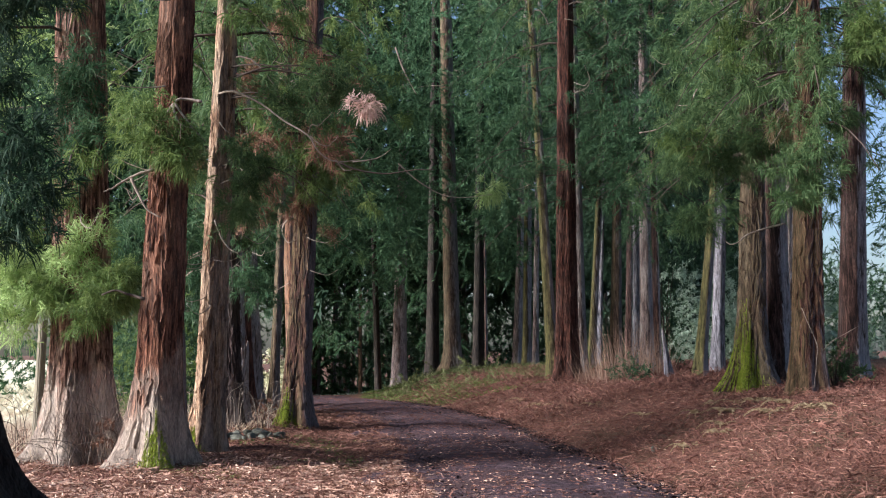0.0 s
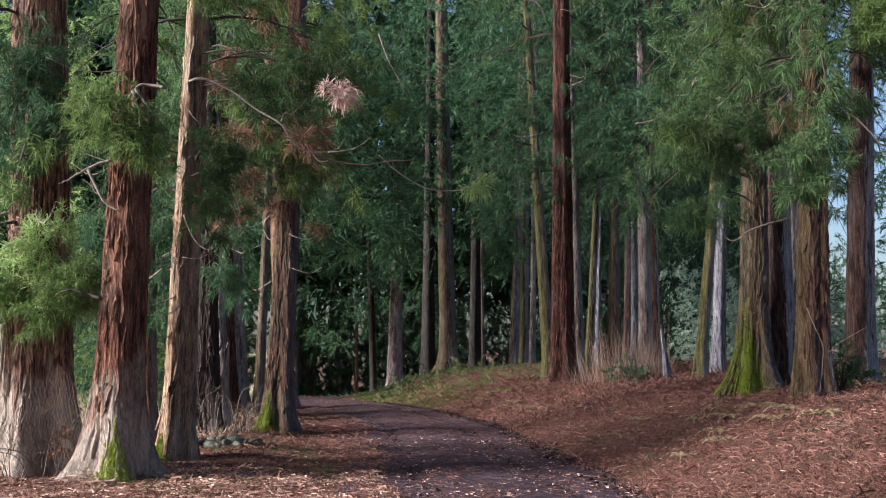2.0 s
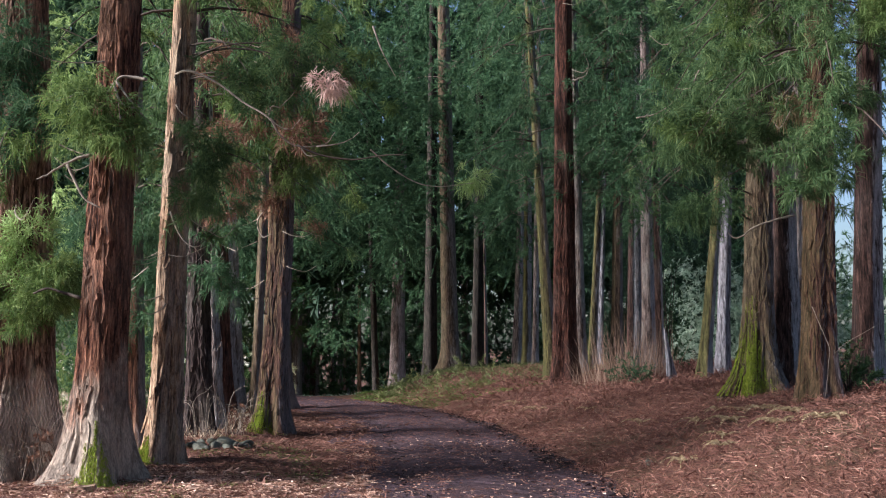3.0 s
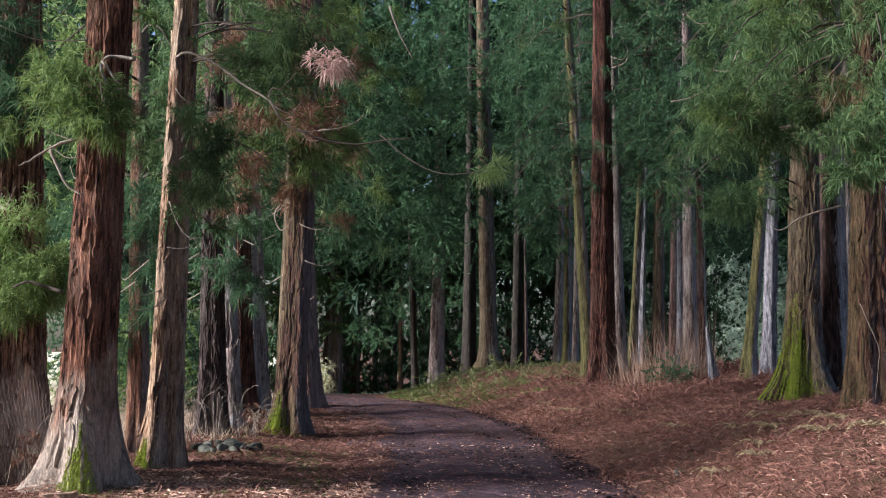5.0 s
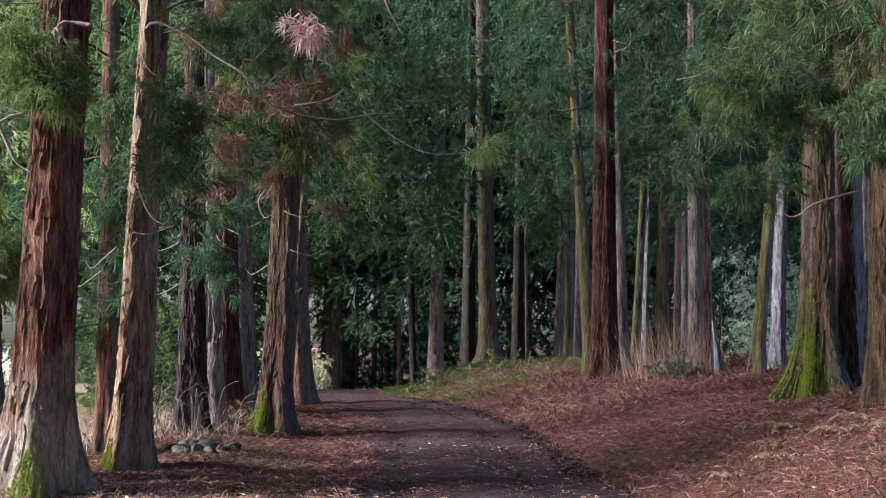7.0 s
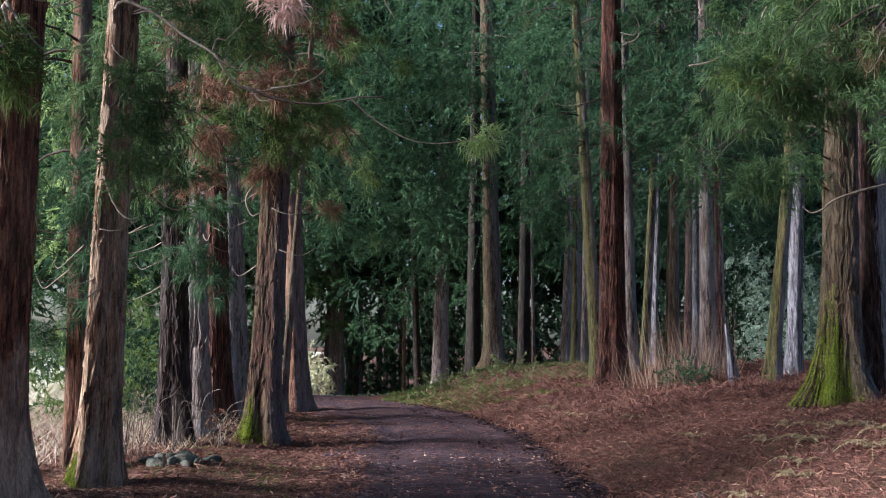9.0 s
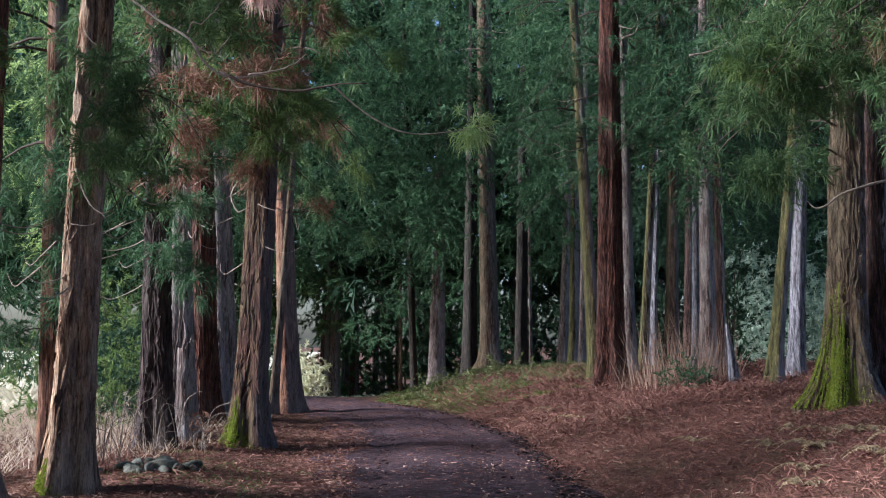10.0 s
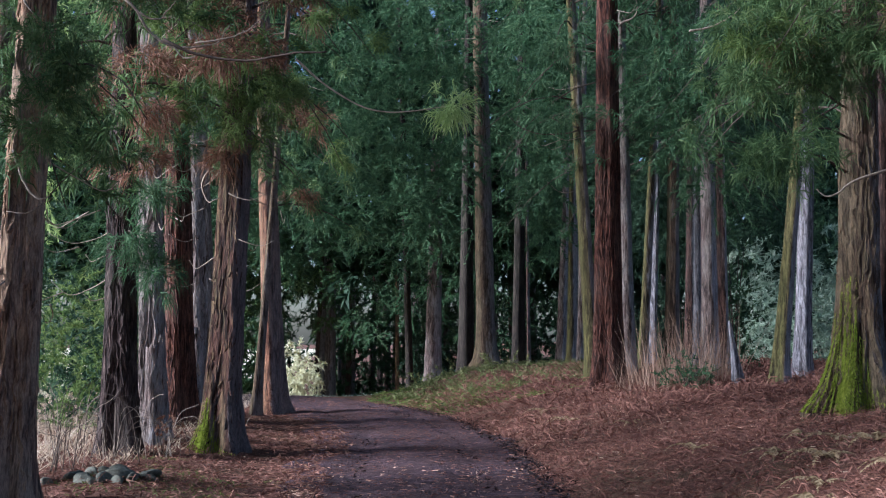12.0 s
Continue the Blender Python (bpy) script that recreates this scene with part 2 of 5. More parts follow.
def tube(points, radii, sides=7):
    """A tapered round rod along points."""
    pts = [Vector(p) for p in points]
    verts, faces = [], []
    for i, p in enumerate(pts):
        d = (pts[min(i + 1, len(pts) - 1)] - pts[max(i - 1, 0)]).normalized()
        a = d.cross(Vector((0.31, 0.22, 0.92))).normalized()
        c = d.cross(a)
        for k in range(sides):
            w = 2 * math.pi * k / sides
            verts.append(p + (a * math.cos(w) + c * math.sin(w)) * radii[i])
    for i in range(len(pts) - 1):
        for k in range(sides):
            q = (k + 1) % sides
            faces.append((i * sides + k, i * sides + q, (i + 1) * sides + q, (i + 1) * sides + k))
    faces.append(tuple(range(sides))[::-1])
    faces.append(tuple(range((len(pts) - 1) * sides, len(pts) * sides)))
    return verts, faces


def joined(pieces):
    verts, faces = [], []
    for v, f in pieces:
        n = len(verts)
        verts += list(v)
        faces += [tuple(i + n for i in q) for q in f]
    return verts, faces


def unit(a):
    return a / np.maximum(np.linalg.norm(a, axis=-1, keepdims=True), 1e-9)


def blades(rng, start, direction, length, width, droop):
    """Narrow pointed blades, one for each row."""
    n = len(start)
    d = unit(direction)
    side = unit(np.cross(d, unit(rng.normal(size=(n, 3)) + (0, 0, 0.4))))
    L, w = np.broadcast_to(length, n)[:, None], np.broadcast_to(width, n)[:, None]
    down = np.array((0, 0, -1.0))
    tip = start + d * L * 0.92 + down * L * droop
    v = np.stack([start - side * w * 0.5, start + side * w * 0.5, tip], 1).reshape(-1, 3)
    return v, np.arange(n * 3).reshape(n, 3).tolist()


def sprays(rng, origin, direction, length, shoots, blade, width, droop=0.3, spread=0.62):
    """Feathery sprays: each a twig line with many blades leaving it on all sides."""
    n = len(origin)
    d = np.repeat(unit(direction), shoots, 0)
    o = np.repeat(origin, shoots, 0)
    L = np.repeat(np.broadcast_to(length, n), shoots)
    s = rng.random(n * shoots) ** 0.7
    start = o + d * (L * s)[:, None] + np.array((0, 0, -1.0)) * (L * s * s * droop * 0.8)[:, None]
    away = unit(rng.normal(size=(n * shoots, 3)))
    dirs = d * 0.9 + away * spread
    ln = blade * (0.6 + 0.8 * rng.random(n * shoots))
    return blades(rng, start, dirs, ln, width, droop * 0.3)


def mops(rng, heads, outward, length, strands, width):
    """Drooping tassels: from each head many thin rope-like shoots arch outwards and hang down."""
    n = len(heads) * strands
    o = np.repeat(heads, strands, 0) + rng.normal(size=(n, 3)) * length * 0.16
    d = unit(np.repeat(unit(outward), strands, 0) * 0.7 + rng.normal(size=(n, 3)) * 0.62 + np.array((0, 0, 0.12)))
    L = (length * (0.55 + 0.8 * rng.random(n)))[:, None]
    down = np.array((0, 0, -1.0))
    mid = o + d * L * 0.55 + down * L * 0.06
    tip = mid + (d * 0.55 + down * (0.35 + 0.6 * rng.random((n, 1)))) * L * 0.5
    w = width * (0.7 + 0.6 * rng.random((n, 1))) * unit(np.cross(d, unit(rng.normal(size=(n, 3))))) * 0.5
    v = np.stack([o - w * 0.7, o + w * 0.7, mid + w, mid - w, tip], 1).reshape(-1, 3)
    i = np.arange(n)[:, None] * 5
    return v, (i + np.array((0, 1, 2, 3))).tolist() + (i + np.array((3, 2, 4))).tolist()


# ---- ground ----
LINE_Y = np.array([-40, 0, 5, 10.8, 16.6, 21, 25, 28.5, 31.5, 34.5, 38, 46, 60])
LINE_X = np.array([1.9, 1.7, 1.45, 1.0, 0.45, 0.05, -0.85, -2.1, -3.9, -6.6, -11, -23, -46])
ARC = np.linspace(0, 1, 260)
KNOT = np.linspace(0, 1, len(LINE_Y))
CX, CY = np.interp(ARC, KNOT, LINE_X), np.interp(ARC, KNOT, LINE_Y)
for _ in range(12):
    CX[1:-1] = (CX[:-2] + CX[1:-1] * 2 + CX[2:]) / 4
    CY[1:-1] = (CY[:-2] + CY[1:-1] * 2 + CY[2:]) / 4
TX, TY = np.gradient(CX), np.gradient(CY)
HALF = 1.62


def lateral(x, y):
    """Signed distance from the track's middle, positive to its right."""
    x, y = np.asarray(x, float), np.asarray(y, float)
    shape = x.shape
    x, y = x.ravel(), y.ravel()
    out = np.empty(len(x))
    for a in range(0, len(x), 4000):
        dx, dy = x[a:a + 4000, None] - CX, y[a:a + 4000, None] - CY
        i = (dx * dx + dy * dy).argmin(1)
        k = np.arange(len(i))
        cross = (dx[k, i] * TY[i] - dy[k, i] * TX[i]) / np.hypot(TX[i], TY[i])
        out[a:a + 4000] = np.sign(cross) * np.hypot(dx[k, i], dy[k, i])
    return out.reshape(shape)


def waves(x, y):
    return (np.sin(x * 1.3 + y * 0.7) + np.sin(x * 0.6 - y * 1.1 + 2) + 0.6 * np.sin(x * 2.9 + 1.3 * y + 1) + 0.5 * np.sin(3.7 * y - 1.9 * x)) / 3


def height(x, y):
    x, y = np.asarray(x, float), np.asarray(y, float)
    lat = lateral(x, y)
    d = np.maximum(lat - HALF, 0)
    near = 1 + 0.35 * (1 - smooth01(y, 13, 19))
    bank = near * 0.86 * (1 - np.exp(-(d / 2.6) ** 1.35)) + 0.02 * np.minimum(d, 20)
    bank = bank * (1 - smooth01(y, 24, 29) * (1 - smooth01(x, -3.2, 1.0)))
    dip = -0.07 * np.clip(y - 34, 0, 27) * (1 - 0.55 * smooth01(x, 0.5, 4))
    left = np.maximum(-lat - HALF, 0)
    shoulder = 0.10 * smooth01(left, 0.2, 1.6) - 0.25 * smooth01(left, 4.5, 9) 
    rough = waves(x, y) * 0.05 * smooth01(np.abs(lat), HALF * 0.9, HALF + 1.5)
    return bank + dip + shoulder + rough - 0.03 * (1 - smooth01(np.abs(lat), HALF - 0.1, HALF + 0.25))


def at(x, y):
    return float(height(np.array([x]), np.array([y]))[0])


def sheet(xs, ys):
    X, Y = np.meshgrid(xs, ys)
    Z = height(X, Y)
    n, m = len(ys), len(xs)
    v = np.stack([X, Y, Z], -1).reshape(-1, 3)
    i = np.arange(n * m).reshape(n, m)
    f = np.stack([i[:-1, :-1], i[:-1, 1:], i[1:, 1:], i[1:, :-1]], -1).reshape(-1, 4)
    return v, f


xs = np.concatenate([-np.geomspace(600, 16, 22), np.arange(-15, 16, 0.28), np.geomspace(16.2, 600, 22)])
ys = np.concatenate([-np.geomspace(300, 6, 14), np.arange(-5, 42, 0.25), np.geomspace(42.5, 900, 40)])
gv, gf = sheet(xs, ys)
ground = mesh_object("ground", gv, gf, LITTER, smooth=True)
tagged(ground, "forest floor covered with reddish brown litter", "ground", kind="structure")


def build_field():
    """The open field beyond the row of trees, a sheet of short bleached grass that reaches the far woods."""
    along = np.concatenate([np.arange(-60, 60, 1.5), np.geomspace(60, 420, 24)])
    out = np.concatenate([np.arange(0, 12, 0.8), np.geomspace(12, 380, 26)])
    Y, S = np.meshgrid(along, out, indexing="ij")
    X = -6.9 - 0.16 * np.maximum(Y - 12, 0) + 0.5 * np.sin(Y * 0.9) * np.exp(-S / 3) - S
    Z = height(X, Y) + np.where(S < 0.1, -0.05, 0.045)
    v = np.stack([X, Y, Z], -1).reshape(-1, 3)
    i = np.arange(v.shape[0]).reshape(X.shape)
    f = np.stack([i[:-1, :-1], i[1:, :-1], i[1:, 1:], i[:-1, 1:]], -1).reshape(-1, 4)[:, ::-1]
    return tagged(mesh_object("field", v, f, FIELD, smooth=True), "open field of short bleached grass beyond the trees", "field", kind="structure")


build_field()


def build_road():
    rows, across = [], np.linspace(-1, 1, 25)
    use = [i for i in range(len(CX)) if -12 < CY[i] < 56]
    rng = np.random.default_rng(5)
    px, py = CX[use], CY[use]
    t = np.linspace(0, 1, 420)
    k = np.linspace(0, 1, len(use))
    px, py = np.interp(t, k, px), np.interp(t, k, py)
    gx, gy = np.gradient(px), np.gradient(py)
    nx, ny = gy / np.hypot(gx, gy), -gx / np.hypot(gx, gy)
    wl = HALF + 0.10 * np.sin(t * 60) + 0.08 * np.sin(t * 171 + 1)
    wr = HALF + 0.08 * np.sin(t * 47 + 2) + 0.08 * np.sin(t * 190)
    a = across[None, :]
    off = np.where(a < 0, a * wl[:, None], a * wr[:, None])
    X, Y = px[:, None] + nx[:, None] * off, py[:, None] + ny[:, None] * off
    base = height(X, Y)
    crown = 0.05 * (1 - np.abs(a) ** 2) - 0.035 * np.exp(-((np.abs(off) - 0.72) / 0.25) ** 2)
    Z = np.where(np.abs(a) > 0.97, base - 0.02, base + 0.034 + crown + 0.012 * waves(X * 3, Y * 2) + 0.006 * rng.normal(size=X.shape))
    v = np.stack([X, Y, Z], -1).reshape(-1, 3)
    i = np.arange(v.shape[0]).reshape(X.shape)
    f = np.stack([i[:-1, :-1], i[:-1, 1:], i[1:, 1:], i[1:, :-1]], -1).reshape(-1, 4)
    ob = mesh_object("road", v, f, ROAD, smooth=True)
    return tagged(ob, "damp purplish earth track with worn wheel ruts", "forest track", kind="structure")


build_road()


# ---- trees ----
def trunk_mesh(r, h, lean, flare, seed, segs, rings, bow=0.0):
    """A fluted, tapering trunk with root flare; returns points, faces and its axis and radius by height."""
    rng = np.random.default_rng(seed)
    u = np.linspace(0, 1, rings) ** 1.7
    z = -0.35 + u * (h + 0.35)
    th = np.linspace(0, 2 * np.pi, segs, endpoint=False)
    zz, tt = z[:, None], th[None, :]
    zp = np.maximum(zz, 0)
    prof = r * (1 - 0.72 * (zp / h)) * (1 + 0.10 * np.exp(-zp / 2.0) + flare * np.exp(-(zp / 0.42)))
    shape = np.ones((rings, segs))
    for _ in range(3):
        k, ph = rng.integers(2, 5), rng.random() * 6.28
        shape += 0.05 * np.cos(k * tt + ph + 0.12 * zz)
    k, ph = rng.integers(4, 7), rng.random() * 6.28
    shape += (0.05 + 0.28 * min(flare, 1) * np.exp(-zp / 0.5)) * np.cos(k * tt + ph + 0.5 * np.sin(zz))
    for k, amp in ((9, 0.026), (15, 0.028), (23, 0.030), (37, 0.024)):
        p1, p2, p3 = rng.random(3) * 6.283
        fade = 0.5 + 0.5 * np.sin(zz * (2.1 + 0.06 * k) + p1 + 2 * np.sin(3 * tt + p2)) * np.sin(5 * tt + p3 + zz)
        wander = 0.5 * np.sin(zz * 1.7 + k) + 0.06 * k * np.sin(zz * 0.45 + p2) + 0.5 * np.sin(zz * 4.1 + 2 * tt + p3)
        shape += amp * fade * (1 - 2 * np.abs(np.sin(k * tt / 2 + p1 + wander)))
    shape += rng.normal(size=shape.shape) * 0.008
    R = prof * shape
    ax = lean * z + bow * np.sin(np.clip(z / h, 0, 1) * np.pi)
    ay = 0.02 * np.sin(z * 0.5 + seed) * np.clip(z / 3, 0, 1)
    v = np.stack([R * np.cos(tt) + ax[:, None], R * np.sin(tt) + ay[:, None], np.broadcast_to(zz, R.shape)], -1).reshape(-1, 3)
    i = np.arange(rings * segs).reshape(rings, segs)
    j = np.roll(i, -1, 1)
    f = np.stack([i[:-1], j[:-1], j[1:], i[1:]], -1).reshape(-1, 4)
    return v, f, (z, ax, ay), (R, z, th)


def bark_radius(R, z, th, zz, t):
    """The trunk's radius at height zz and angle t."""
    i = np.clip(np.searchsorted(z, zz), 1, len(z) - 1)
    f = (zz - z[i - 1]) / (z[i] - z[i - 1])
    u = (t / (2 * np.pi) * len(th)) % len(th)
    k = np.floor(u).astype(int) % len(th)
    q, g = (k + 1) % len(th), u - np.floor(u)
    low = R[i - 1, k] * (1 - g) + R[i - 1, q] * g
    high = R[i, k] * (1 - g) + R[i, q] * g
    return low * (1 - f) + high * f


def strip_mesh(R, z, th, ax, ay, n, top, seed):
    """Long peeling strips of bark that stand a little proud of the trunk, frayed loose at one end."""
    rng = np.random.default_rng(seed)
    m = 7
    u = np.linspace(0, 1, m)[None, :]
    z0 = (0.15 + top * rng.random(n))[:, None]
    L = (0.25 + 0.75 * rng.random(n) ** 1.5)[:, None]
    t0 = rng.random(n)[:, None] * 6.283
    width = (0.018 + 0.03 * rng.random(n))[:, None] * np.sin(np.pi * (0.06 + 0.88 * u)) ** 0.6
    loose = np.where(rng.random(n) < 0.3, 0.035 * rng.random(n), 0.004)[:, None]
    end = np.where(rng.random(n) < 0.7, 0, 1)[:, None]
    lift = 0.006 + loose * np.abs(1 - end - u) ** 4
    zz = z0 + L * u
    base_r = bark_radius(R, z, th, z0[:, 0], t0[:, 0])[:, None]
    mid_t = t0 + (0.02 * np.sin(u * 5 + t0 * 9) + 0.012 * np.sin(u * 11 + t0 * 5)) / np.maximum(base_r, 0.08)
    rows = []
    for e, proud in ((-1, -0.006), (0, 0.008), (1, -0.006)):
        t = mid_t + e * width / np.maximum(base_r, 0.08)
        r = bark_radius(R, z, th, zz.ravel(), (t % 6.2831).ravel()).reshape(t.shape) + lift + proud
        rows.append(np.stack([r * np.cos(t) + np.interp(zz, z, ax), r * np.sin(t) + np.interp(zz, z, ay), zz], -1))
    v = np.stack(rows, 2).reshape(-1, 3)
    i = np.arange(n * m * 3).reshape(n, m, 3)
    f = np.stack([i[:, :-1, :-1], i[:, :-1, 1:], i[:, 1:, 1:], i[:, 1:, :-1]], -1).reshape(-1, 4)
    return v, f


def moss_mesh(R, z, th, ax, ay, towards, width, top, seed):
    """Thousands of short moss strands over one side of a trunk's foot, thinning out upwards."""
    rng = np.random.default_rng(seed)
    n = int(14000 * top * width)
    dth = rng.normal(size=n) * width * 0.55
    zz = top * rng.random(n) ** 1.5
    streak = np.sin(dth * 23 + seed) + np.sin(dth * 41 + 2 * zz)
    keep = zz < top * np.exp(-(dth / width) ** 2 * 1.6) * (0.72 + 0.28 * streak)
    dth, zz = dth[keep], zz[keep]
    t = (towards + dth) % (2 * np.pi)
    i = np.clip(np.searchsorted(z, zz), 1, len(z) - 1)
    f = ((zz - z[i - 1]) / (z[i] - z[i - 1]))
    k = np.round(t / (2 * np.pi) * len(th)).astype(int) % len(th)
    rad = R[i - 1, k] * (1 - f) + R[i, k] * f
    cx, cy = np.interp(zz, z, ax), np.interp(zz, z, ay)
    out = np.stack([np.cos(t), np.sin(t), 0 * t], 1)
    p = out * (rad + 0.004)[:, None] + np.stack([cx, cy, zz], 1)
    d = out * 0.55 + rng.normal(size=out.shape) * 0.35 + np.array((0, 0, -0.6))
    return blades(rng, p, d, 0.018 + 0.035 * rng.random(len(p)), 0.008, 0.2)


WORDS = {"ropy": "dark ropy bark", "umber": "dark umber shaggy bark", "lichen_and_sky": "red-brown bark with lichen and painted skylight on its east side", "foot": "red-brown bark bleached at its foot", "deep": "deep red-brown bark", "red": "red-brown fibrous bark", "pale": "pale tan peeling bark", "tan": "smooth tan bark", "grey": "grey-brown weathered bark",
         "dark": "dark brown bark", "black": "blackish bark", "white": "silvery grey bark", "moss": "moss-tinged bark"}
COUNT = [0]


def conifer(x, y, r, lean, bark="red", flare=0.3, moss="", low=4.0, detail=1, tall=None, leaf=None, reach=1.0, dense=1.0, stubs=False,
            group="conifers of the wood", bow=0.0, skip=None, shaggy=0.0):
    COUNT[0] += 1
    seed = COUNT[0]
    rng = np.random.default_rng(seed + 100)
    far = y > 33
    h = tall or (13 + 16 * min(r / 0.3, 1.2) ** 0.5 * (0.85 + 0.3 * rng.random()) * 0.62 + (3 if far else 0))
    z0 = at(x, y)
    label = "tall conifer with " + WORDS[bark] + (" and mossy foot" if moss else " and drooping boughs")
    tree = thing("conifer_tree", x, y, z0, label, "tree", group)
    segs, rings = {2: (84, 70), 1: (44, 46)}[detail] if not far else (22, 26)
    v, f, (z, ax, ay), (R, zz, th) = trunk_mesh(r, h, lean, flare, seed, segs, rings, bow)
    mesh_object("trunk", v, f, BARK[bark], tree, smooth=True)
    strips = int({2: 340, 1: 0}[detail] * (r / 0.25) if not shaggy else 300 * shaggy)
    if strips:
        sv, sf = strip_mesh(R, z, th, ax, ay, strips, 5.0 if detail == 2 else 4.0, seed + 700)
        tagged(mesh_object("peeling_bark", sv, sf, BARK[bark], tree, "peeling strips of bark"), kind="stuff")
    if moss:
        towards = {"left": math.pi * 1.28, "low": math.pi * 1.2, "right": -1.3, "leftbig": math.pi * 1.22}[moss]
        top = {"left": 0.75, "low": 0.36, "right": 0.7, "leftbig": 1.6}[moss]
        mv, mf = moss_mesh(R, z, th, ax, ay, towards, {"left": 0.85, "low": 0.9, "right": 0.45, "leftbig": 1.15}[moss], top, seed)
        tagged(mesh_object("moss", mv, mf, MOSS, tree, "bright yellow-green moss"), kind="stuff")
    # boughs and foliage
    leaf = leaf or ("blue" if far else ("dark", "mid", "mid")[seed % 3])
    n = int((34 if detail == 2 else 30) * dense)
    seen = max(2.8 + 0.36 * y, low + 2.0)
    so, sd = [], []
    for i in range(n):
        if i < n * 0.72:
            zb = low + (i / (n * 0.72)) * (seen - low) + 0.3 * rng.normal()
        else:
            zb = seen + (i / n - 0.72) / 0.28 * (h * 0.96 - seen)
        zb = min(max(zb, low - 0.2), h * 0.97)
        s = (zb - low) / (h - low)
        a = i * 2.4 + rng.random() * 0.9
        if skip and skip(a % 6.283, zb):
            continue
        L = reach * (0.9 + 1.5 * (1 - max(s, 0)) ** 0.8) * (0.7 + 0.6 * rng.random()) * (1.3 if far else 1)
        o = np.array((np.interp(zb, z, ax), np.interp(zb, z, ay), zb))
        out = np.array((math.cos(a), math.sin(a), 0))
        rise, fall = 0.10 + 0.25 * rng.random(), 0.55 + 0.35 * rng.random()
        q = np.linspace(0, 1, 6)
        pts = o + out * (L * q)[:, None] + np.array((0, 0, 1.0)) * ((rise * q - fall * q * q) * L)[:, None]
        if not far and i < n * 0.72:
            mesh_object("bough", *tube(pts, np.linspace(0.026, 0.005, 6) * (0.7 + r), 5), DARKWOOD, tree, smooth=True)
        for _ in range(5 if i < n * 0.72 else 2):
            k = 0.25 + 0.75 * rng.random()
            p = o + out * L * k + np.array((0, 0, (rise * k - fall * k * k) * L)) + rng.normal(size=3) * np.array((0.2, 0.2, 0.1))
            for _ in range(4 if detail == 2 else 3):
                so.append(p + rng.normal(size=3) * 0.06)
                sd.append(out * 0.45 + rng.normal(size=3) * np.array((0.75, 0.75, 0.45)) + np.array((0, 0, -0.2)))
    if so:
        so, sd = np.array(so), np.array(sd)
        if far:
            fv, ff = sprays(rng, so, sd, 0.8 * (0.7 + 0.6 * rng.random(len(so))), 24, 0.17, 0.038, 0.38, 0.75)
        else:
            fv, ff = mops(rng, so, sd, *((0.20, 26, 0.0115) if detail == 2 else (0.25, 13, 0.019)))
        mesh_object("crown", fv, ff, LEAF[leaf], tree, "drooping needle sprays")
    return tree


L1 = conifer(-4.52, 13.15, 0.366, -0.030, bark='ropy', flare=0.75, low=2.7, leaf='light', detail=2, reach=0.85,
             skip=lambda a, z: math.cos(a - 0.8) > -0.2 and z < 9)
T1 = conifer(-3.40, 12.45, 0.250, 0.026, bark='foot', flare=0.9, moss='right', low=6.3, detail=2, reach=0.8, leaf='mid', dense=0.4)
T2 = conifer(-3.14, 14.30, 0.188, 0.024, bark='pale', flare=0.45, moss='low', low=6.2, detail=2, reach=0.75, dense=0.4, leaf='light')
LB1 = conifer(-3.91, 15.60, 0.134, -0.027, bark='red', flare=0.4, low=3.4, reach=0.7, leaf='mid')
LB2 = conifer(-3.64, 18.30, 0.190, -0.020, bark='umber', flare=0.6, low=4.6, shaggy=1.0, reach=0.8, leaf='mid')
LB3 = conifer(-3.86, 20.20, 0.185, -0.041, bark='grey', flare=0.5, shaggy=0.8, low=5.0, reach=0.8, leaf='mid')
LB4 = conifer(-4.25, 22.60, 0.245, -0.033, bark='deep', flare=0.5, shaggy=0.8, low=5.2, reach=0.8, leaf='mid')
LB5 = conifer(-4.31, 24.20, 0.275, -0.048, bark='grey', flare=0.4, shaggy=0.6, low=5.2, reach=0.8, leaf='mid')
T3 = conifer(-2.57, 19.30, 0.219, 0.034, bark='lichen_and_sky', flare=0.65, moss='left', low=5.0, detail=2, reach=0.85, leaf='light')
T3b = conifer(-3.74, 24.00, 0.108, 0.028, bark='tan', flare=0.6, low=5.2, reach=0.7, dense=0.6)
T4 = conifer(-3.60, 27.20, 0.250, -0.051, bark='red', flare=0.6, low=4.8, reach=0.9, leaf='mid')
T4b = conifer(-3.79, 26.20, 0.095, 0.064, bark='tan', flare=0.5, low=6.0, reach=0.6, dense=0.5)
F1 = conifer(-7.80, 55.00, 0.212, 0.033, bark='dark', low=4.4)
F2 = conifer(-7.21, 55.00, 0.282, 0.003, bark='grey', low=4.4)
F3 = conifer(-7.64, 61.00, 0.111, -0.027, bark='white', low=4.4)
F4 = conifer(-6.61, 58.00, 0.254, 0.004, bark='dark', low=4.4)
F5 = conifer(-6.15, 63.00, 0.196, 0.025, bark='dark', low=4.4)
F6 = conifer(-6.02, 66.00, 0.172, -0.008, bark='grey', low=4.4)
F7 = conifer(-5.54, 66.00, 0.189, -0.007, bark='dark', low=4.4)
F8 = conifer(-3.91, 56.00, 0.115, -0.006, bark='pale', low=4.4)
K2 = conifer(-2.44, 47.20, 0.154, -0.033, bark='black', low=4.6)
K1 = conifer(-1.53, 47.00, 0.353, 0.022, bark='grey', flare=0.5, low=4.6)
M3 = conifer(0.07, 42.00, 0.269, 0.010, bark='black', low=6)
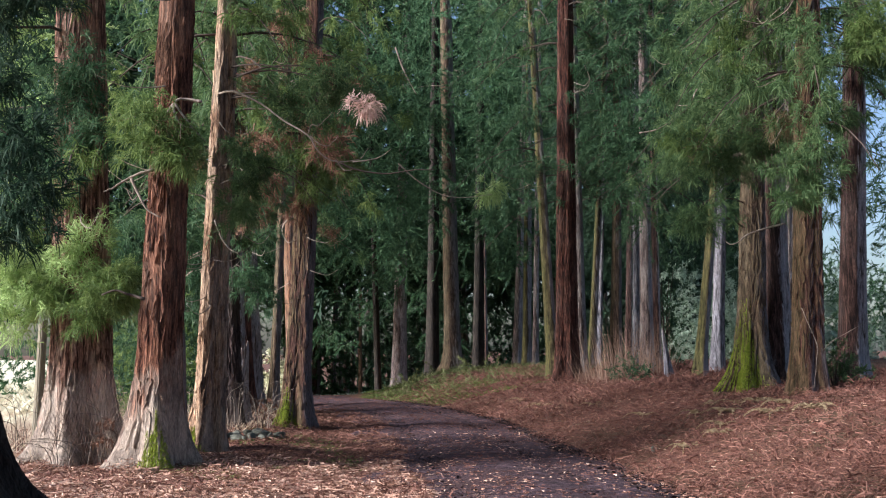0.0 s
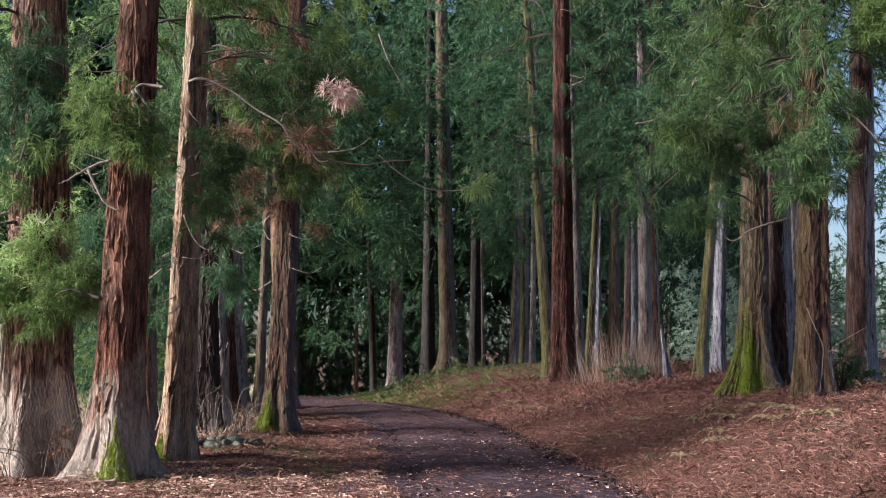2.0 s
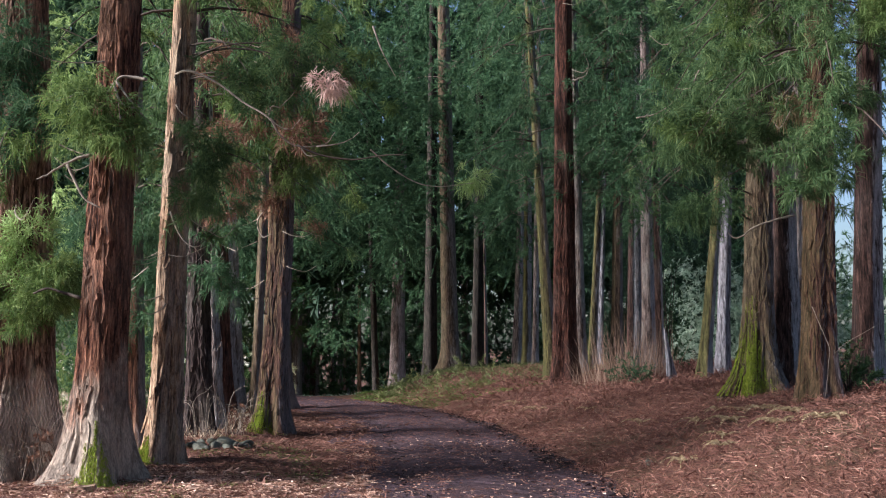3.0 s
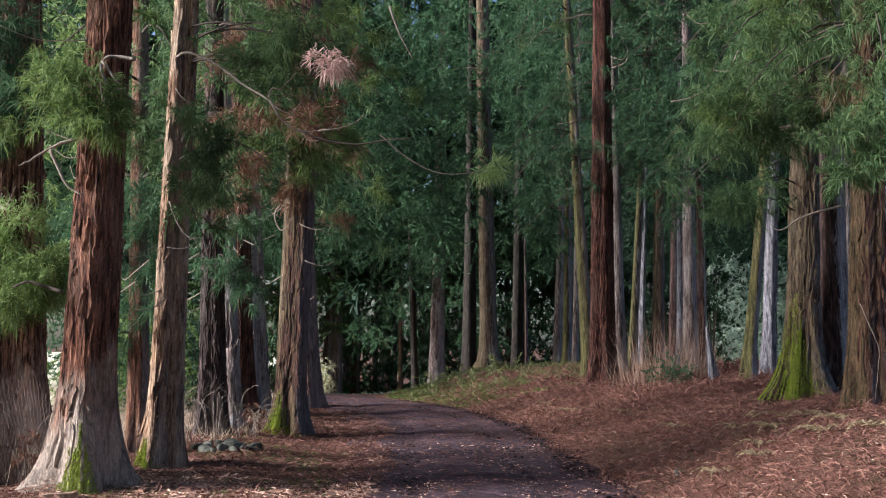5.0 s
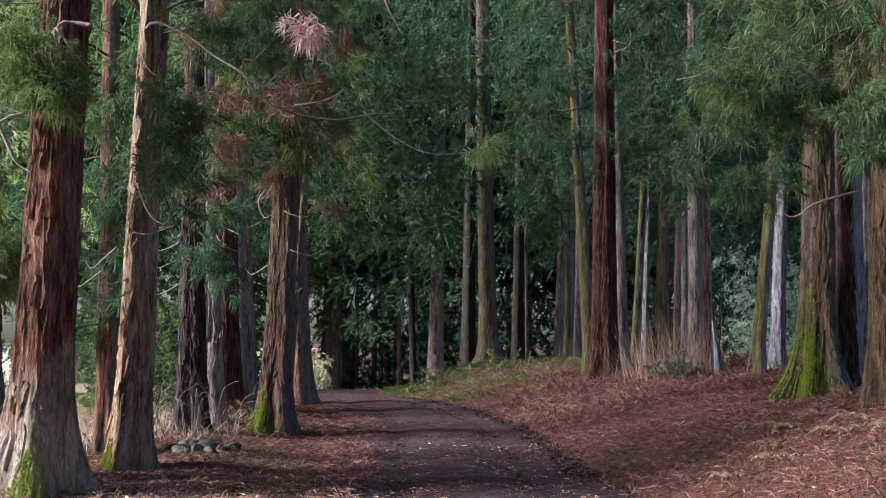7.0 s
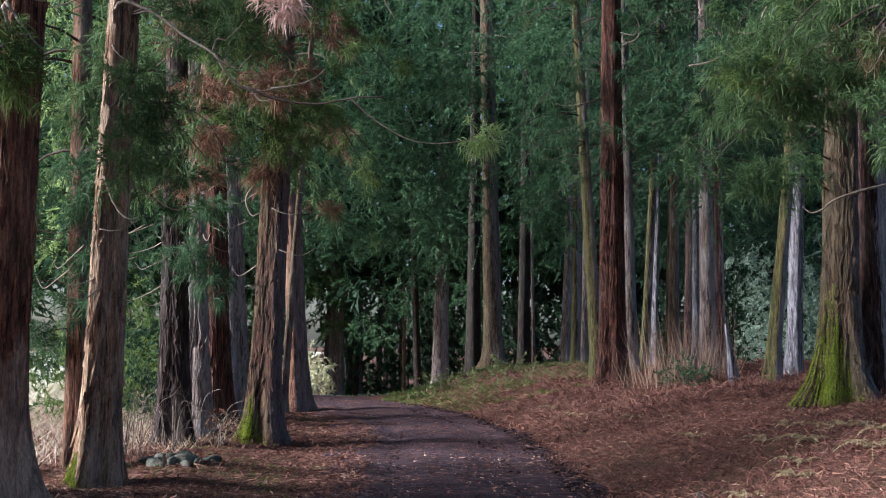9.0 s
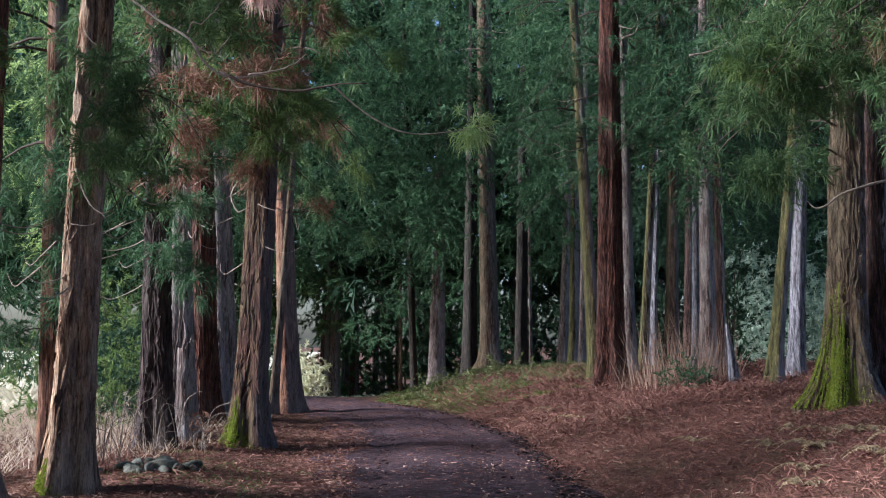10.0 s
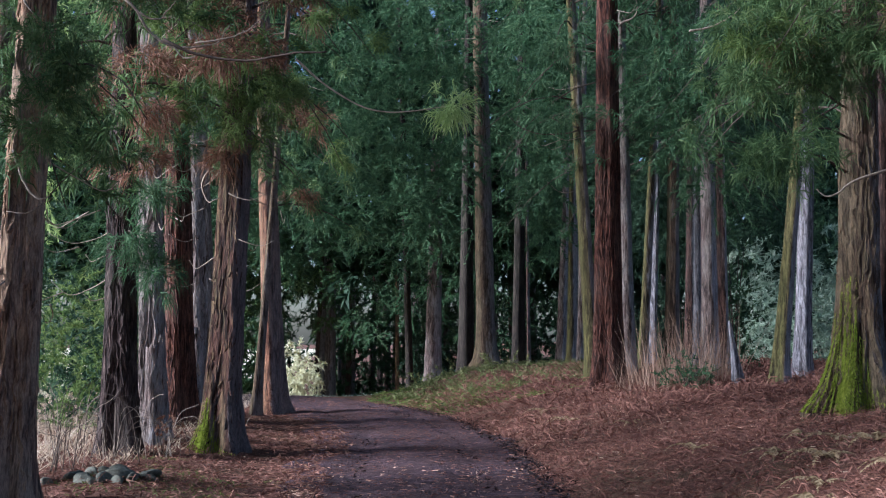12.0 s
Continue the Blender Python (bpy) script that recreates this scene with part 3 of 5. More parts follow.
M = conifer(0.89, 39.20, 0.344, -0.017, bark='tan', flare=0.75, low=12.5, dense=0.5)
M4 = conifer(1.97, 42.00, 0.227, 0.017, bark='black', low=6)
M4b = conifer(2.41, 43.00, 0.064, -0.007, bark='dark', low=6)
G1 = conifer(3.42, 39.70, 0.174, 0.036, bark='grey', low=6)
G2 = conifer(3.70, 38.50, 0.168, 0.017, bark='moss', low=6.5)
G3 = conifer(3.82, 36.50, 0.114, 0.024, bark='grey', low=7.5, leaf='dark')
D2 = conifer(3.49, 28.40, 0.160, -0.049, bark='moss', low=5.5)
D = conifer(3.66, 26.90, 0.290, 0.010, bark='deep', flare=0.4, low=9.5, detail=2, dense=0.5)
E1 = conifer(4.27, 28.30, 0.180, -0.009, bark='grey', low=5.0, leaf='dark')
E2 = conifer(4.83, 30.00, 0.125, 0.062, bark='moss', low=5.0, leaf='dark')
E2b = conifer(5.18, 31.00, 0.115, 0.043, bark='white', low=5.0, leaf='dark')
E3 = conifer(5.29, 28.60, 0.156, 0.026, bark='tan', low=5.0, leaf='dark')
E4 = conifer(5.94, 30.00, 0.096, 0.031, bark='dark', low=5.0, leaf='dark')
E5 = conifer(5.98, 29.00, 0.115, 0.021, bark='white', low=5.0, leaf='dark')
E6 = conifer(5.64, 26.00, 0.161, 0.008, bark='grey', low=5.0, leaf='dark')
E7 = conifer(6.17, 27.20, 0.122, 0.007, bark='dark', low=5.0, leaf='dark')
THIN = conifer(6.33, 23.50, 0.121, 0.106, bark='moss', flare=0.5, low=4.4)
THIN2 = conifer(7.07, 24.60, 0.139, 0.049, bark='white', low=4.6, leaf='dark')
R1 = conifer(5.61, 17.50, 0.227, 0.041, bark='tan', flare=1.1, moss='leftbig', low=4.4, detail=2, leaf='mid', reach=0.85, dense=1.3)
R1b = conifer(6.24, 18.00, 0.234, 0.017, bark='dark', flare=0.5, low=4.2)
R1c = conifer(6.69, 18.60, 0.105, 0.034, bark='grey', low=4.2)
R2 = conifer(5.44, 14.40, 0.200, 0.040, bark='lichen_and_sky', flare=0.35, low=4.0, detail=2, leaf='mid', reach=0.8)
R3 = conifer(6.50, 15.40, 0.183, 0.050, bark='dark', flare=0.3, low=5.6, dense=0.5, reach=0.7, leaf='mid')

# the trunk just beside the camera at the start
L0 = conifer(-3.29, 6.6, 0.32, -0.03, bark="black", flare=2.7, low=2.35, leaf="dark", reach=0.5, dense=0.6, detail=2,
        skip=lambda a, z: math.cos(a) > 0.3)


# ---- distant wood ----
def sightline(x, y, width):
    """The narrow ride through the wood that opens on a bright clearing."""
    return np.abs((x - 1.4) / (y - 5.3) + 0.202) < width


def far_wood():
    rng = np.random.default_rng(40)
    n = 6200
    x = rng.uniform(-32, 48, n)
    y = rng.uniform(60, 80, n)
    z = height(x, y) + 26 * rng.random(n) ** 1.3
    # an opening towards a sunlit clearing
    keep = ~(sightline(x, y, 0.015) & (z < 5))
    keep &= (x > -0.36 * y) | (z > 7)
    keep &= x < 0.37 * y
    x, y, z = x[keep], y[keep], z[keep]
    a = rng.random(len(x)) * 6.28
    d = np.stack([np.cos(a), np.sin(a), -0.7 + 0 * a], 1)
    v, f = sprays(rng, np.stack([x, y, z], 1), d, 1.5, 20, 0.46, 0.17, 0.4, 1.0)
    ob = mesh_object("far_wood_foliage", v, f, LEAF["blue"])
    tagged(ob, "dark blue-green foliage of the wood beyond", "woodland", kind="stuff")
    pieces = []
    for i in range(95):
        px, py, r = rng.uniform(-12, 50), rng.uniform(54, 84), rng.uniform(0.10, 0.3)
        if sightline(px, py, 0.02) or px > 0.37 * py:
            continue
        g = at(px, py)
        pieces.append(tube([(px, py, g - 0.3), (px + rng.normal() * 0.2, py, g + 12), (px + rng.normal() * 0.4, py, g + 24)], [r, r * 0.7, r * 0.3], 7))
    ob = mesh_object("far_wood_trunks", *joined(pieces), BARK["grey"], smooth=True)
    tagged(ob, "shaded trunks of the wood beyond", "woodland", kind="stuff")


far_wood()


def cloud(rng, x, y, zlo, spread, n):
    """Points of a rounded bush that thins out towards its edge."""
    p = unit(rng.normal(size=(n, 3))) * (rng.random(n) ** 0.5)[:, None] * np.array(spread)
    p[:, 2] = np.abs(p[:, 2]) + zlo
    return p + np.array((x, y, 0))


def bush(x, y, size, tall, n, leaf, label, blade=0.16, width=0.03, name="shrub", low=0.05):
    rng = np.random.default_rng(int(abs(x * 97 + y * 31)) + 7)
    ob = thing(name, x, y, at(x, y), label, "shrub")
    p = cloud(rng, 0, 0, low, (size, size, tall), n)
    d = unit(p + np.array((0, 0, 0.2))) + rng.normal(size=p.shape) * 0.5
    v, f = sprays(rng, p, d, 0.3, 16, blade, width, 0.3, 1.0)
    mesh_object("foliage", v, f, leaf, ob)
    for i in range(5):
        a = i * 1.3 + rng.random()
        pts = [(0, 0, -0.1), (0.2 * size * math.cos(a), 0.2 * size * math.sin(a), tall * 0.4), (0.55 * size * math.cos(a), 0.55 * size * math.sin(a), tall * 0.8)]
        mesh_object("stem", *tube(pts, [0.02, 0.014, 0.006], 5), DARKWOOD, ob, smooth=True)
    return ob


# brush and hedges that close the view at both sides
WEED = blade_material("mixed_green_weeds", (0.035, 0.05, 0.016), (0.11, 0.125, 0.042), (0.29, 0.28, 0.14), 0.3)
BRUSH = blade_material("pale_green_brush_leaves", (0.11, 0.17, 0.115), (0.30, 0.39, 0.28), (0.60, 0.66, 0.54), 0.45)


def brush_bank(name, label, leaf, n, span, deep, tall, seed, blade=0.22, width=0.06, shoots=14, keep=None):
    rng = np.random.default_rng(seed)
    x, y = rng.uniform(*span, n), rng.uniform(*deep, n)
    top = tall * (0.55 + 0.45 * np.sin(x * 0.9 + y * 0.6 + seed) ** 2)
    z = height(x, y) + rng.random(n) * top
    p = np.stack([x, y, z], 1)
    if keep is not None:
        p = p[keep(p[:, 0], p[:, 1], p[:, 2])]
    d = rng.normal(size=p.shape) + np.array((0, 0, 0.1))
    v, f = sprays(rng, p, d, 0.5, shoots * 2, blade, width, 0.3, 1.0)
    return tagged(mesh_object(name, v, f, leaf), label, "undergrowth", kind="stuff")


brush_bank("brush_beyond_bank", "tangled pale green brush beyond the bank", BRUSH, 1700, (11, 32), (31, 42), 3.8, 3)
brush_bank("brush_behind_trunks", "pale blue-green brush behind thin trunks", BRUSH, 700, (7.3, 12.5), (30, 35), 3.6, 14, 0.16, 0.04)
brush_bank("dark_understory", "evergreen understory between the trunks, shade put into its colour", LEAF["deep"], 1200, (6, 18), (38, 50), 7.5, 4, 0.26, 0.055,
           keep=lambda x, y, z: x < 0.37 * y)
brush_bank("deep_understory", "evergreen growth deep in the wood, shade put into its colour", LEAF["deep"], 1700, (-3, 16), (50, 58), 8.0, 5, 0.26, 0.06, 16)
brush_bank("low_understory", "dark green undergrowth beyond the bend", LEAF["blue"], 900, (-14, 0), (57, 60), 7.0, 65, 0.3, 0.08, 13,
           keep=lambda x, y, z: ~sightline(x, y, 0.013))
brush_bank("field_hedge", "sunlit green hedge trees beside the field", LEAF["mid"], 2400, (-32, -10), (50, 58), 14.0, 6, 0.34, 0.07, 13,
           keep=lambda x, y, z: (x < -6.0 - 0.17 * y) & ((x > -0.37 * y) | (z > 4.5)) & ~(sightline(x, y, 0.016) & (z < 5)))
# cream leaf colour carries the strong sunlight of the clearing
SUNLIT_CREAM = blade_material("leaves_with_sunlight_in_colour", (0.30, 0.30, 0.15), (0.52, 0.51, 0.33), (0.74, 0.70, 0.54), 0.45)
brush_bank("clearing_bushes", "far clearing bushes coloured cream for the sunlight on them", SUNLIT_CREAM, 300, (-9.5, -6.5), (47, 50), 2.6, 8, 0.2, 0.06,
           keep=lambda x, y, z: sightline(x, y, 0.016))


def canopy(name, label, leaf, n, span, deep, zlo, zhi, seed, blade, width, shoots, keep=None, gaps=-1.3, fan=8):
    """Foliage of the many crowns that merge behind the first trees: boughs that end in rounded, drooping fans of sprays."""
    rng = np.random.default_rng(seed)
    n = int(n / fan * 1.6)
    x, y = rng.uniform(*span, n), rng.uniform(*deep, n)
    z = zlo + 0.8 * np.sin(x * 1.1 + 0.7 * y) + (zhi - zlo) * rng.random(n) ** 1.2
    # gather into clumps with gaps between them
    clump = np.sin(x * 1.9 + z * 0.8) + np.sin(z * 1.7 - x * 0.7 + y) + rng.normal(size=n) * 0.5
    k = clump > gaps
    if keep is not None:
        k &= keep(x, y)
    p = np.stack([x, y, z], 1)[k]
    size = 1.0 if blade < 0.4 else 1.8
    heart = np.repeat(p, fan, 0)
    out = unit(rng.normal(size=heart.shape) * np.array((1, 1, 0.55)))
    o = heart + out * np.array((0.35, 0.35, 0.22)) * size * rng.random((len(heart), 1))
    v, f = sprays(rng, o, out + np.array((0, 0, -0.25)), 0.6 * size, shoots, blade, width, 0.45, 0.7)
    return tagged(mesh_object(name, v, f, leaf), label, "foliage", kind="stuff")


canopy("canopy_over_bend", "merged dark green crowns above the track's bend", LEAF["blue"], 3800, (-12, 0.2), (43, 46), 5.2, 20, 31, 0.20, 0.044, 27)
canopy("canopy_beyond_middle", "merged blue-green crowns deep in the wood", LEAF["blue"], 3200, (-1, 17), (44, 48), 5.5, 20, 32, 0.20, 0.044, 27)
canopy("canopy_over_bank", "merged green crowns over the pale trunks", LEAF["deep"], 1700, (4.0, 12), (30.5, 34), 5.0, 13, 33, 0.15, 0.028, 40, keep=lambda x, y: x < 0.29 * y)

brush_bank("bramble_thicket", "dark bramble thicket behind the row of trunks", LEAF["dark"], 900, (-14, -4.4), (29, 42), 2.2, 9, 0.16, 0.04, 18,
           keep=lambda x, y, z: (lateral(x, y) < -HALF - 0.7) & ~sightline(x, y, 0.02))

canopy("field_side_crowns", "yellow-green crowns at the field's edge, sunlight put into their colour", LEAF["bright"], 1300, (-21, -10.0), (29, 34), 4.2, 15, 34, 0.18, 0.034, 30,
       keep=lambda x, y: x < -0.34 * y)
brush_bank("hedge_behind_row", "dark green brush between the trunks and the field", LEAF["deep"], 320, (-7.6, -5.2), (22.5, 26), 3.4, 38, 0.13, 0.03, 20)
brush_bank("hedge_by_field", "yellow-green brush between the field and the trunks", LEAF["light"], 300, (-7.6, -5.2), (20.5, 25), 2.6, 66, 0.11, 0.022, 20)
brush_bank("bend_hedge", "green hedge closing the view beyond the bend", LEAF["mid"], 620, (-15, -9.0), (50.5, 54.5), 9.5, 40, 0.28, 0.06, 16,
           keep=lambda x, y, z: ~sightline(x, y, 0.014))
brush_bank("mound_brambles", "low tangled brambles and weeds on the grassy bank", WEED, 170, (-1.4, 3.2), (28.2, 34), 0.6, 39, 0.12, 0.03, 14,
           keep=lambda x, y, z: (lateral(x, y) > HALF + 0.1) & (lateral(x, y) < HALF + 3) & (waves(x * 2, y * 2) > -0.2))
# outside the view; foliage added to give shade from the west
brush_bank("unseen_western_wood", "unseen wood added beyond the field for shade", LEAF["blue"], 1300, (-110, -70), (30, 110), 14, 36, 0.8, 0.25, 10)

canopy("crowns_beyond_row", "merged green crowns behind the row of trunks", LEAF["dark"], 1900, (-17, -5.2), (30, 37), 4.8, 15, 35, 0.16, 0.032, 36)
brush_bank("shaded_hedge", "green hedge behind the row of trunks", LEAF["mid"], 800, (-15, -7.0), (34, 40), 5.0, 37, 0.18, 0.04, 20,
           keep=lambda x, y, z: (x < -0.25 * y) & (x > -0.37 * y))

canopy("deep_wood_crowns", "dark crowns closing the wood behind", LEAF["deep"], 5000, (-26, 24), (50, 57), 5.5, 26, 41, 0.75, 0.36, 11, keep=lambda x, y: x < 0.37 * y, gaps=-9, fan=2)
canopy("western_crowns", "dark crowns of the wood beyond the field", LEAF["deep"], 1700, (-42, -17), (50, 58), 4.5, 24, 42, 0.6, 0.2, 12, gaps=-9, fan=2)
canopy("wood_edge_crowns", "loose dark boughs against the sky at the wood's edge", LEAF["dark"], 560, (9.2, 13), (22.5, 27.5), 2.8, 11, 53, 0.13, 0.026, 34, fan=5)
# never in view; added behind the camera to hold back frontal light
canopy("unseen_wood_behind", "unseen crowns added behind the track's start to block light", LEAF["deep"], 2200, (-4, 34), (-26, -12), 1.5, 24, 51, 0.7, 0.24, 9)
canopy("boughs_before_far_trunks", "drooping blue-green boughs low over the bend", LEAF["blue"], 960, (-4.8, 0.3), (36, 38.5), 5.0, 14, 61, 0.18, 0.034, 30)
canopy("boughs_beside_tan_trunk", "drooping blue-green boughs deep in the wood", LEAF["blue"], 520, (1.7, 3.6), (35, 37.5), 5.6, 14, 62, 0.18, 0.034, 30)
canopy("boughs_over_pale_trunks", "drooping dark green boughs over the pale trunks", LEAF["dark"], 760, (4.5, 7.4), (24.5, 25.7), 5.3, 12, 63, 0.13, 0.024, 34, gaps=-0.8)
canopy("boughs_on_tan_trunk", "loose boughs high on the tan trunk", LEAF["blue"], 70, (0.2, 1.6), (36.5, 38.3), 9.0, 15, 64, 0.18, 0.03, 28)
canopy("clearing_crowns", "green crowns above the far clearing", LEAF["mid"], 620, (-13, -6), (51, 56), 3.0, 13, 56, 0.24, 0.06, 26)
canopy("low_boughs_beyond_bend", "drooping green boughs low in the far wood", LEAF["blue"], 900, (-9.5, 7), (49, 54), 2.2, 7.0, 52, 0.2, 0.045, 32,
       keep=lambda x, y: ~sightline(x, y, 0.03))

# ---- ground cover ----
def scatter(name, label, material, n, area, length, width, seed, lift=0.35, arch=0.3, keep=None, up=0.0, category="litter", above=0.0, on_road=False):
    """Loose blades lying on, or standing up from, the ground."""
    rng = np.random.default_rng(seed)
    x, y = area(rng, n)
    if keep is not None:
        k = keep(x, y)
        x, y = x[k], y[k]
    n = len(x)
    rise = above(x, y) * rng.random(n) if callable(above) else above
    if on_road:
        lat = np.abs(lateral(x, y))
        rise = rise + np.where(lat < HALF, 0.036 + 0.05 * (1 - (lat / HALF) ** 2) - 0.035 * np.exp(-((lat - 0.72) / 0.25) ** 2), 0.0)
    p = np.stack([x, y, height(x, y) + rise + 0.012 * rng.random(n)], 1)
    a = rng.random(n) * 6.283
    d = np.stack([np.cos(a), np.sin(a), up + lift * rng.random(n)], 1)
    v, f = blades(rng, p, d, length * (0.5 + rng.random(n)), width * (0.6 + 0.8 * rng.random(n)), arch)
    return tagged(mesh_object(name, v, f, material), label, category, kind="stuff")


def curls(name, label, material, n, area, length, width, seed, keep, above=None):
    """Dry strands that curl up out of the litter and bend back to it, three joints each."""
    rng = np.random.default_rng(seed)
    x, y = area(rng, n)
    k = keep(x, y)
    x, y = x[k], y[k]
    n = len(x)
    L = length * (0.4 + 0.9 * rng.random(n))[:, None]
    turn = (rng.random(n) * 6.283)[:, None]
    bend = (rng.normal(size=n) * 1.1)[:, None]
    q = np.linspace(0, 1, 4)[None, :]
    ang = turn + bend * q
    step = L / 3
    px = x[:, None] + np.cumsum(np.cos(ang) * step, 1)
    py = y[:, None] + np.cumsum(np.sin(ang) * step, 1)
    arch = (0.10 + 0.5 * rng.random(n))[:, None] * L * np.sin(np.pi * q * (0.6 + 0.5 * rng.random(n))[:, None])
    lat = np.abs(lateral(x, y))
    crown = np.where(lat < HALF, 0.036 + 0.05 * (1 - (lat / HALF) ** 2), 0.0)
    pz = (height(x, y) + crown + (above(x, y) * rng.random(n) if above else 0))[:, None] + 0.006 + arch
    w = width * (0.6 + 0.8 * rng.random(n))[:, None] * (1 - 0.8 * q)
    tilt = rng.normal(size=n)[:, None] * 0.8
    sx, sy, sz = -np.sin(ang) * np.cos(tilt) * w, np.cos(ang) * np.cos(tilt) * w, np.sin(tilt) * w
    v = np.stack([np.stack([px - sx, py - sy, pz - sz], -1), np.stack([px + sx, py + sy, pz + sz], -1)], 2).reshape(-1, 3)
    i = np.arange(n * 8).reshape(n, 4, 2)
    f = np.stack([i[:, :-1, 0], i[:, :-1, 1], i[:, 1:, 1], i[:, 1:, 0]], -1).reshape(-1, 4)
    return tagged(mesh_object(name, v, f, material), label, "litter", kind="stuff")


def box_area(x0, x1, y0, y1, power=1.0):
    return lambda rng, n: (rng.uniform(x0, x1, n), y0 + (y1 - y0) * rng.random(n) ** power)


def off_road(gap):
    return lambda x, y: np.abs(lateral(x, y)) > HALF + gap


def right_bank(x, y):
    return lateral(x, y) > HALF - 0.1 + 0.3 * waves(x * 2, y * 2)


def left_verge(x, y):
    lat = lateral(x, y)
    return (lat < -HALF + 0.55 + 0.3 * waves(x * 2, y * 2))


def heaps(x, y):
    """Clumps about a foot across that stand up out of the litter."""
    return 0.13 * np.clip(waves(x * 4.2 + 1, y * 3.1) + 0.5 * waves(y * 7.0, x * 8.0), 0, 1)


scatter("dead_bracken", "broken orange-brown bracken stalks on the bank", BRACKEN, 50000, box_area(-0.8, 9.5, 7.5, 32, 1.6), 0.12, 0.0085, 11, 0.7, 0.18, right_bank)
curls("bracken_strands", "tangled curling strands of rusty bracken", BRACKEN, 34000, box_area(0.2, 9.5, 7.5, 24, 1.5), 0.14, 0.0053, 71, right_bank, heaps)
curls("far_bracken_strands", "tangled curling strands of rusty bracken", BRACKEN, 9000, box_area(-0.8, 9.5, 20, 33, 1.0), 0.26, 0.010, 72, right_bank, heaps)
curls("verge_strands", "curling rusty strands among the verge litter", BRACKEN, 11000, box_area(-7.0, 0.3, 8.5, 22, 1.5), 0.13, 0.0055, 73, left_verge, heaps)
scatter("curled_bracken", "curled rusty fronds heaped on the bank", BRACKEN, 28000, box_area(-0.5, 9.5, 7.5, 31, 1.5), 0.14, 0.017, 31, 0.9, 0.45, right_bank, above=heaps)
scatter("pale_bracken", "faded tan fronds lying over the bracken", PALE_LITTER, 2600, box_area(1.4, 9.5, 7.5, 28, 1.7), 0.09, 0.011, 32, 0.8, 0.4,
        lambda x, y: right_bank(x, y) & (waves(x * 1.1 + 2, y * 0.9) > -0.15), above=heaps)
scatter("verge_fronds", "curled pinkish fronds heaped on the verge", DEAD_LEAF, 12000, box_area(-7.5, 0.5, 8, 26, 1.7), 0.13, 0.020, 33, 0.7, 0.4, left_verge, above=heaps, on_road=True)
# paler fronds paint the sunlight on the near verge
scatter("pale_verge_fronds", "curled fronds on the near verge, paled for the sunlight there", PALE_LITTER, 13000, box_area(-6.5, 0.3, 8, 13.4), 0.12, 0.02, 37, 0.6, 0.4, left_verge, above=heaps, on_road=True)
scatter("rusty_tangle", "rusty dead growth tangled between two trunks", DEAD_LEAF, 1500, box_area(-4.4, -3.7, 12.9, 13.8), 0.5, 0.02, 34, 0.9, 0.6, up=1.4, category="weeds")
# pale needles for the sunlit near verge, red-brown ones where shade begins
scatter("needle_litter", "pinkish brown needle sprays on the near verge, paled for sunlight", PALE_LITTER, 60000, box_area(-7.5, 0.5, 8, 17, 1.5), 0.13, 0.011, 12, 0.35, 0.2,
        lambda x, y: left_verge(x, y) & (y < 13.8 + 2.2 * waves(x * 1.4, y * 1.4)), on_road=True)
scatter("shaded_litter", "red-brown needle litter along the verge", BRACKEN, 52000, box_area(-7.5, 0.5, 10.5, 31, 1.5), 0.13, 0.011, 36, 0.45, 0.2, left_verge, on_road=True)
scatter("straw_litter", "pale dry stalks among the litter", STRAW, 2200, box_area(-8, 9, 8, 26, 1.4), 0.14, 0.007, 13, 0.5, 0.3, off_road(-0.3))
scatter("nearby_litter", "brown needle litter beside the track's start", BRACKEN, 26000, box_area(-9, 9.5, -5, 8.2), 0.2, 0.011, 30, 0.6, 0.2, off_road(-0.1))
scatter("leaf_flecks", "small pale leaf fragments trodden into the track", PALE_LITTER, 6500, box_area(-4, 4, 8, 18, 1.8), 0.05, 0.015, 14, 0.15, 0.05,
        lambda x, y: (np.abs(lateral(x, y)) < HALF + 0.1) & (waves(x * 2.2 + 3, y * 1.2) > -0.35), on_road=True)
scatter("brown_flecks", "brown needle scraps lying on the track", BRACKEN, 36000, box_area(-4, 4, 5, 34, 1.3), 0.06, 0.009, 15, 0.15, 0.05,
        lambda x, y: (np.abs(lateral(x, y)) < HALF + 0.2) & (waves(x * 2.4, y * 0.8 + 1) > -0.5), on_road=True)
scatter("edge_litter", "needle litter blown over the track's edges", BRACKEN, 24000, box_area(-4, 5, 8, 32, 1.5), 0.10, 0.010, 28, 0.3, 0.1,
        lambda x, y: np.abs(np.abs(lateral(x, y)) - HALF + 0.05) < 0.32 + 0.25 * waves(x * 3, y * 2), on_road=True)
DAMP_AND_SHADE = blade_material("damp_soil_and_shade", (0.010, 0.006, 0.006), (0.022, 0.013, 0.012), (0.055, 0.034, 0.032), 0.05, 0.8)
# dark crumbs stand for damp soil and for the bank's shade on the track
scatter("edge_soil_and_shade", "dark crumbs for damp soil and bank shade along the foot of the bank", DAMP_AND_SHADE, 52000, box_area(-3, 4, 7, 30, 1.2), 0.06, 0.026, 43, 0.25, 0.1,
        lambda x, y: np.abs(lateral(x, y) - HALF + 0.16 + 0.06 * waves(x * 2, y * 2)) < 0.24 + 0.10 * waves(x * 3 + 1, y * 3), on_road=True)
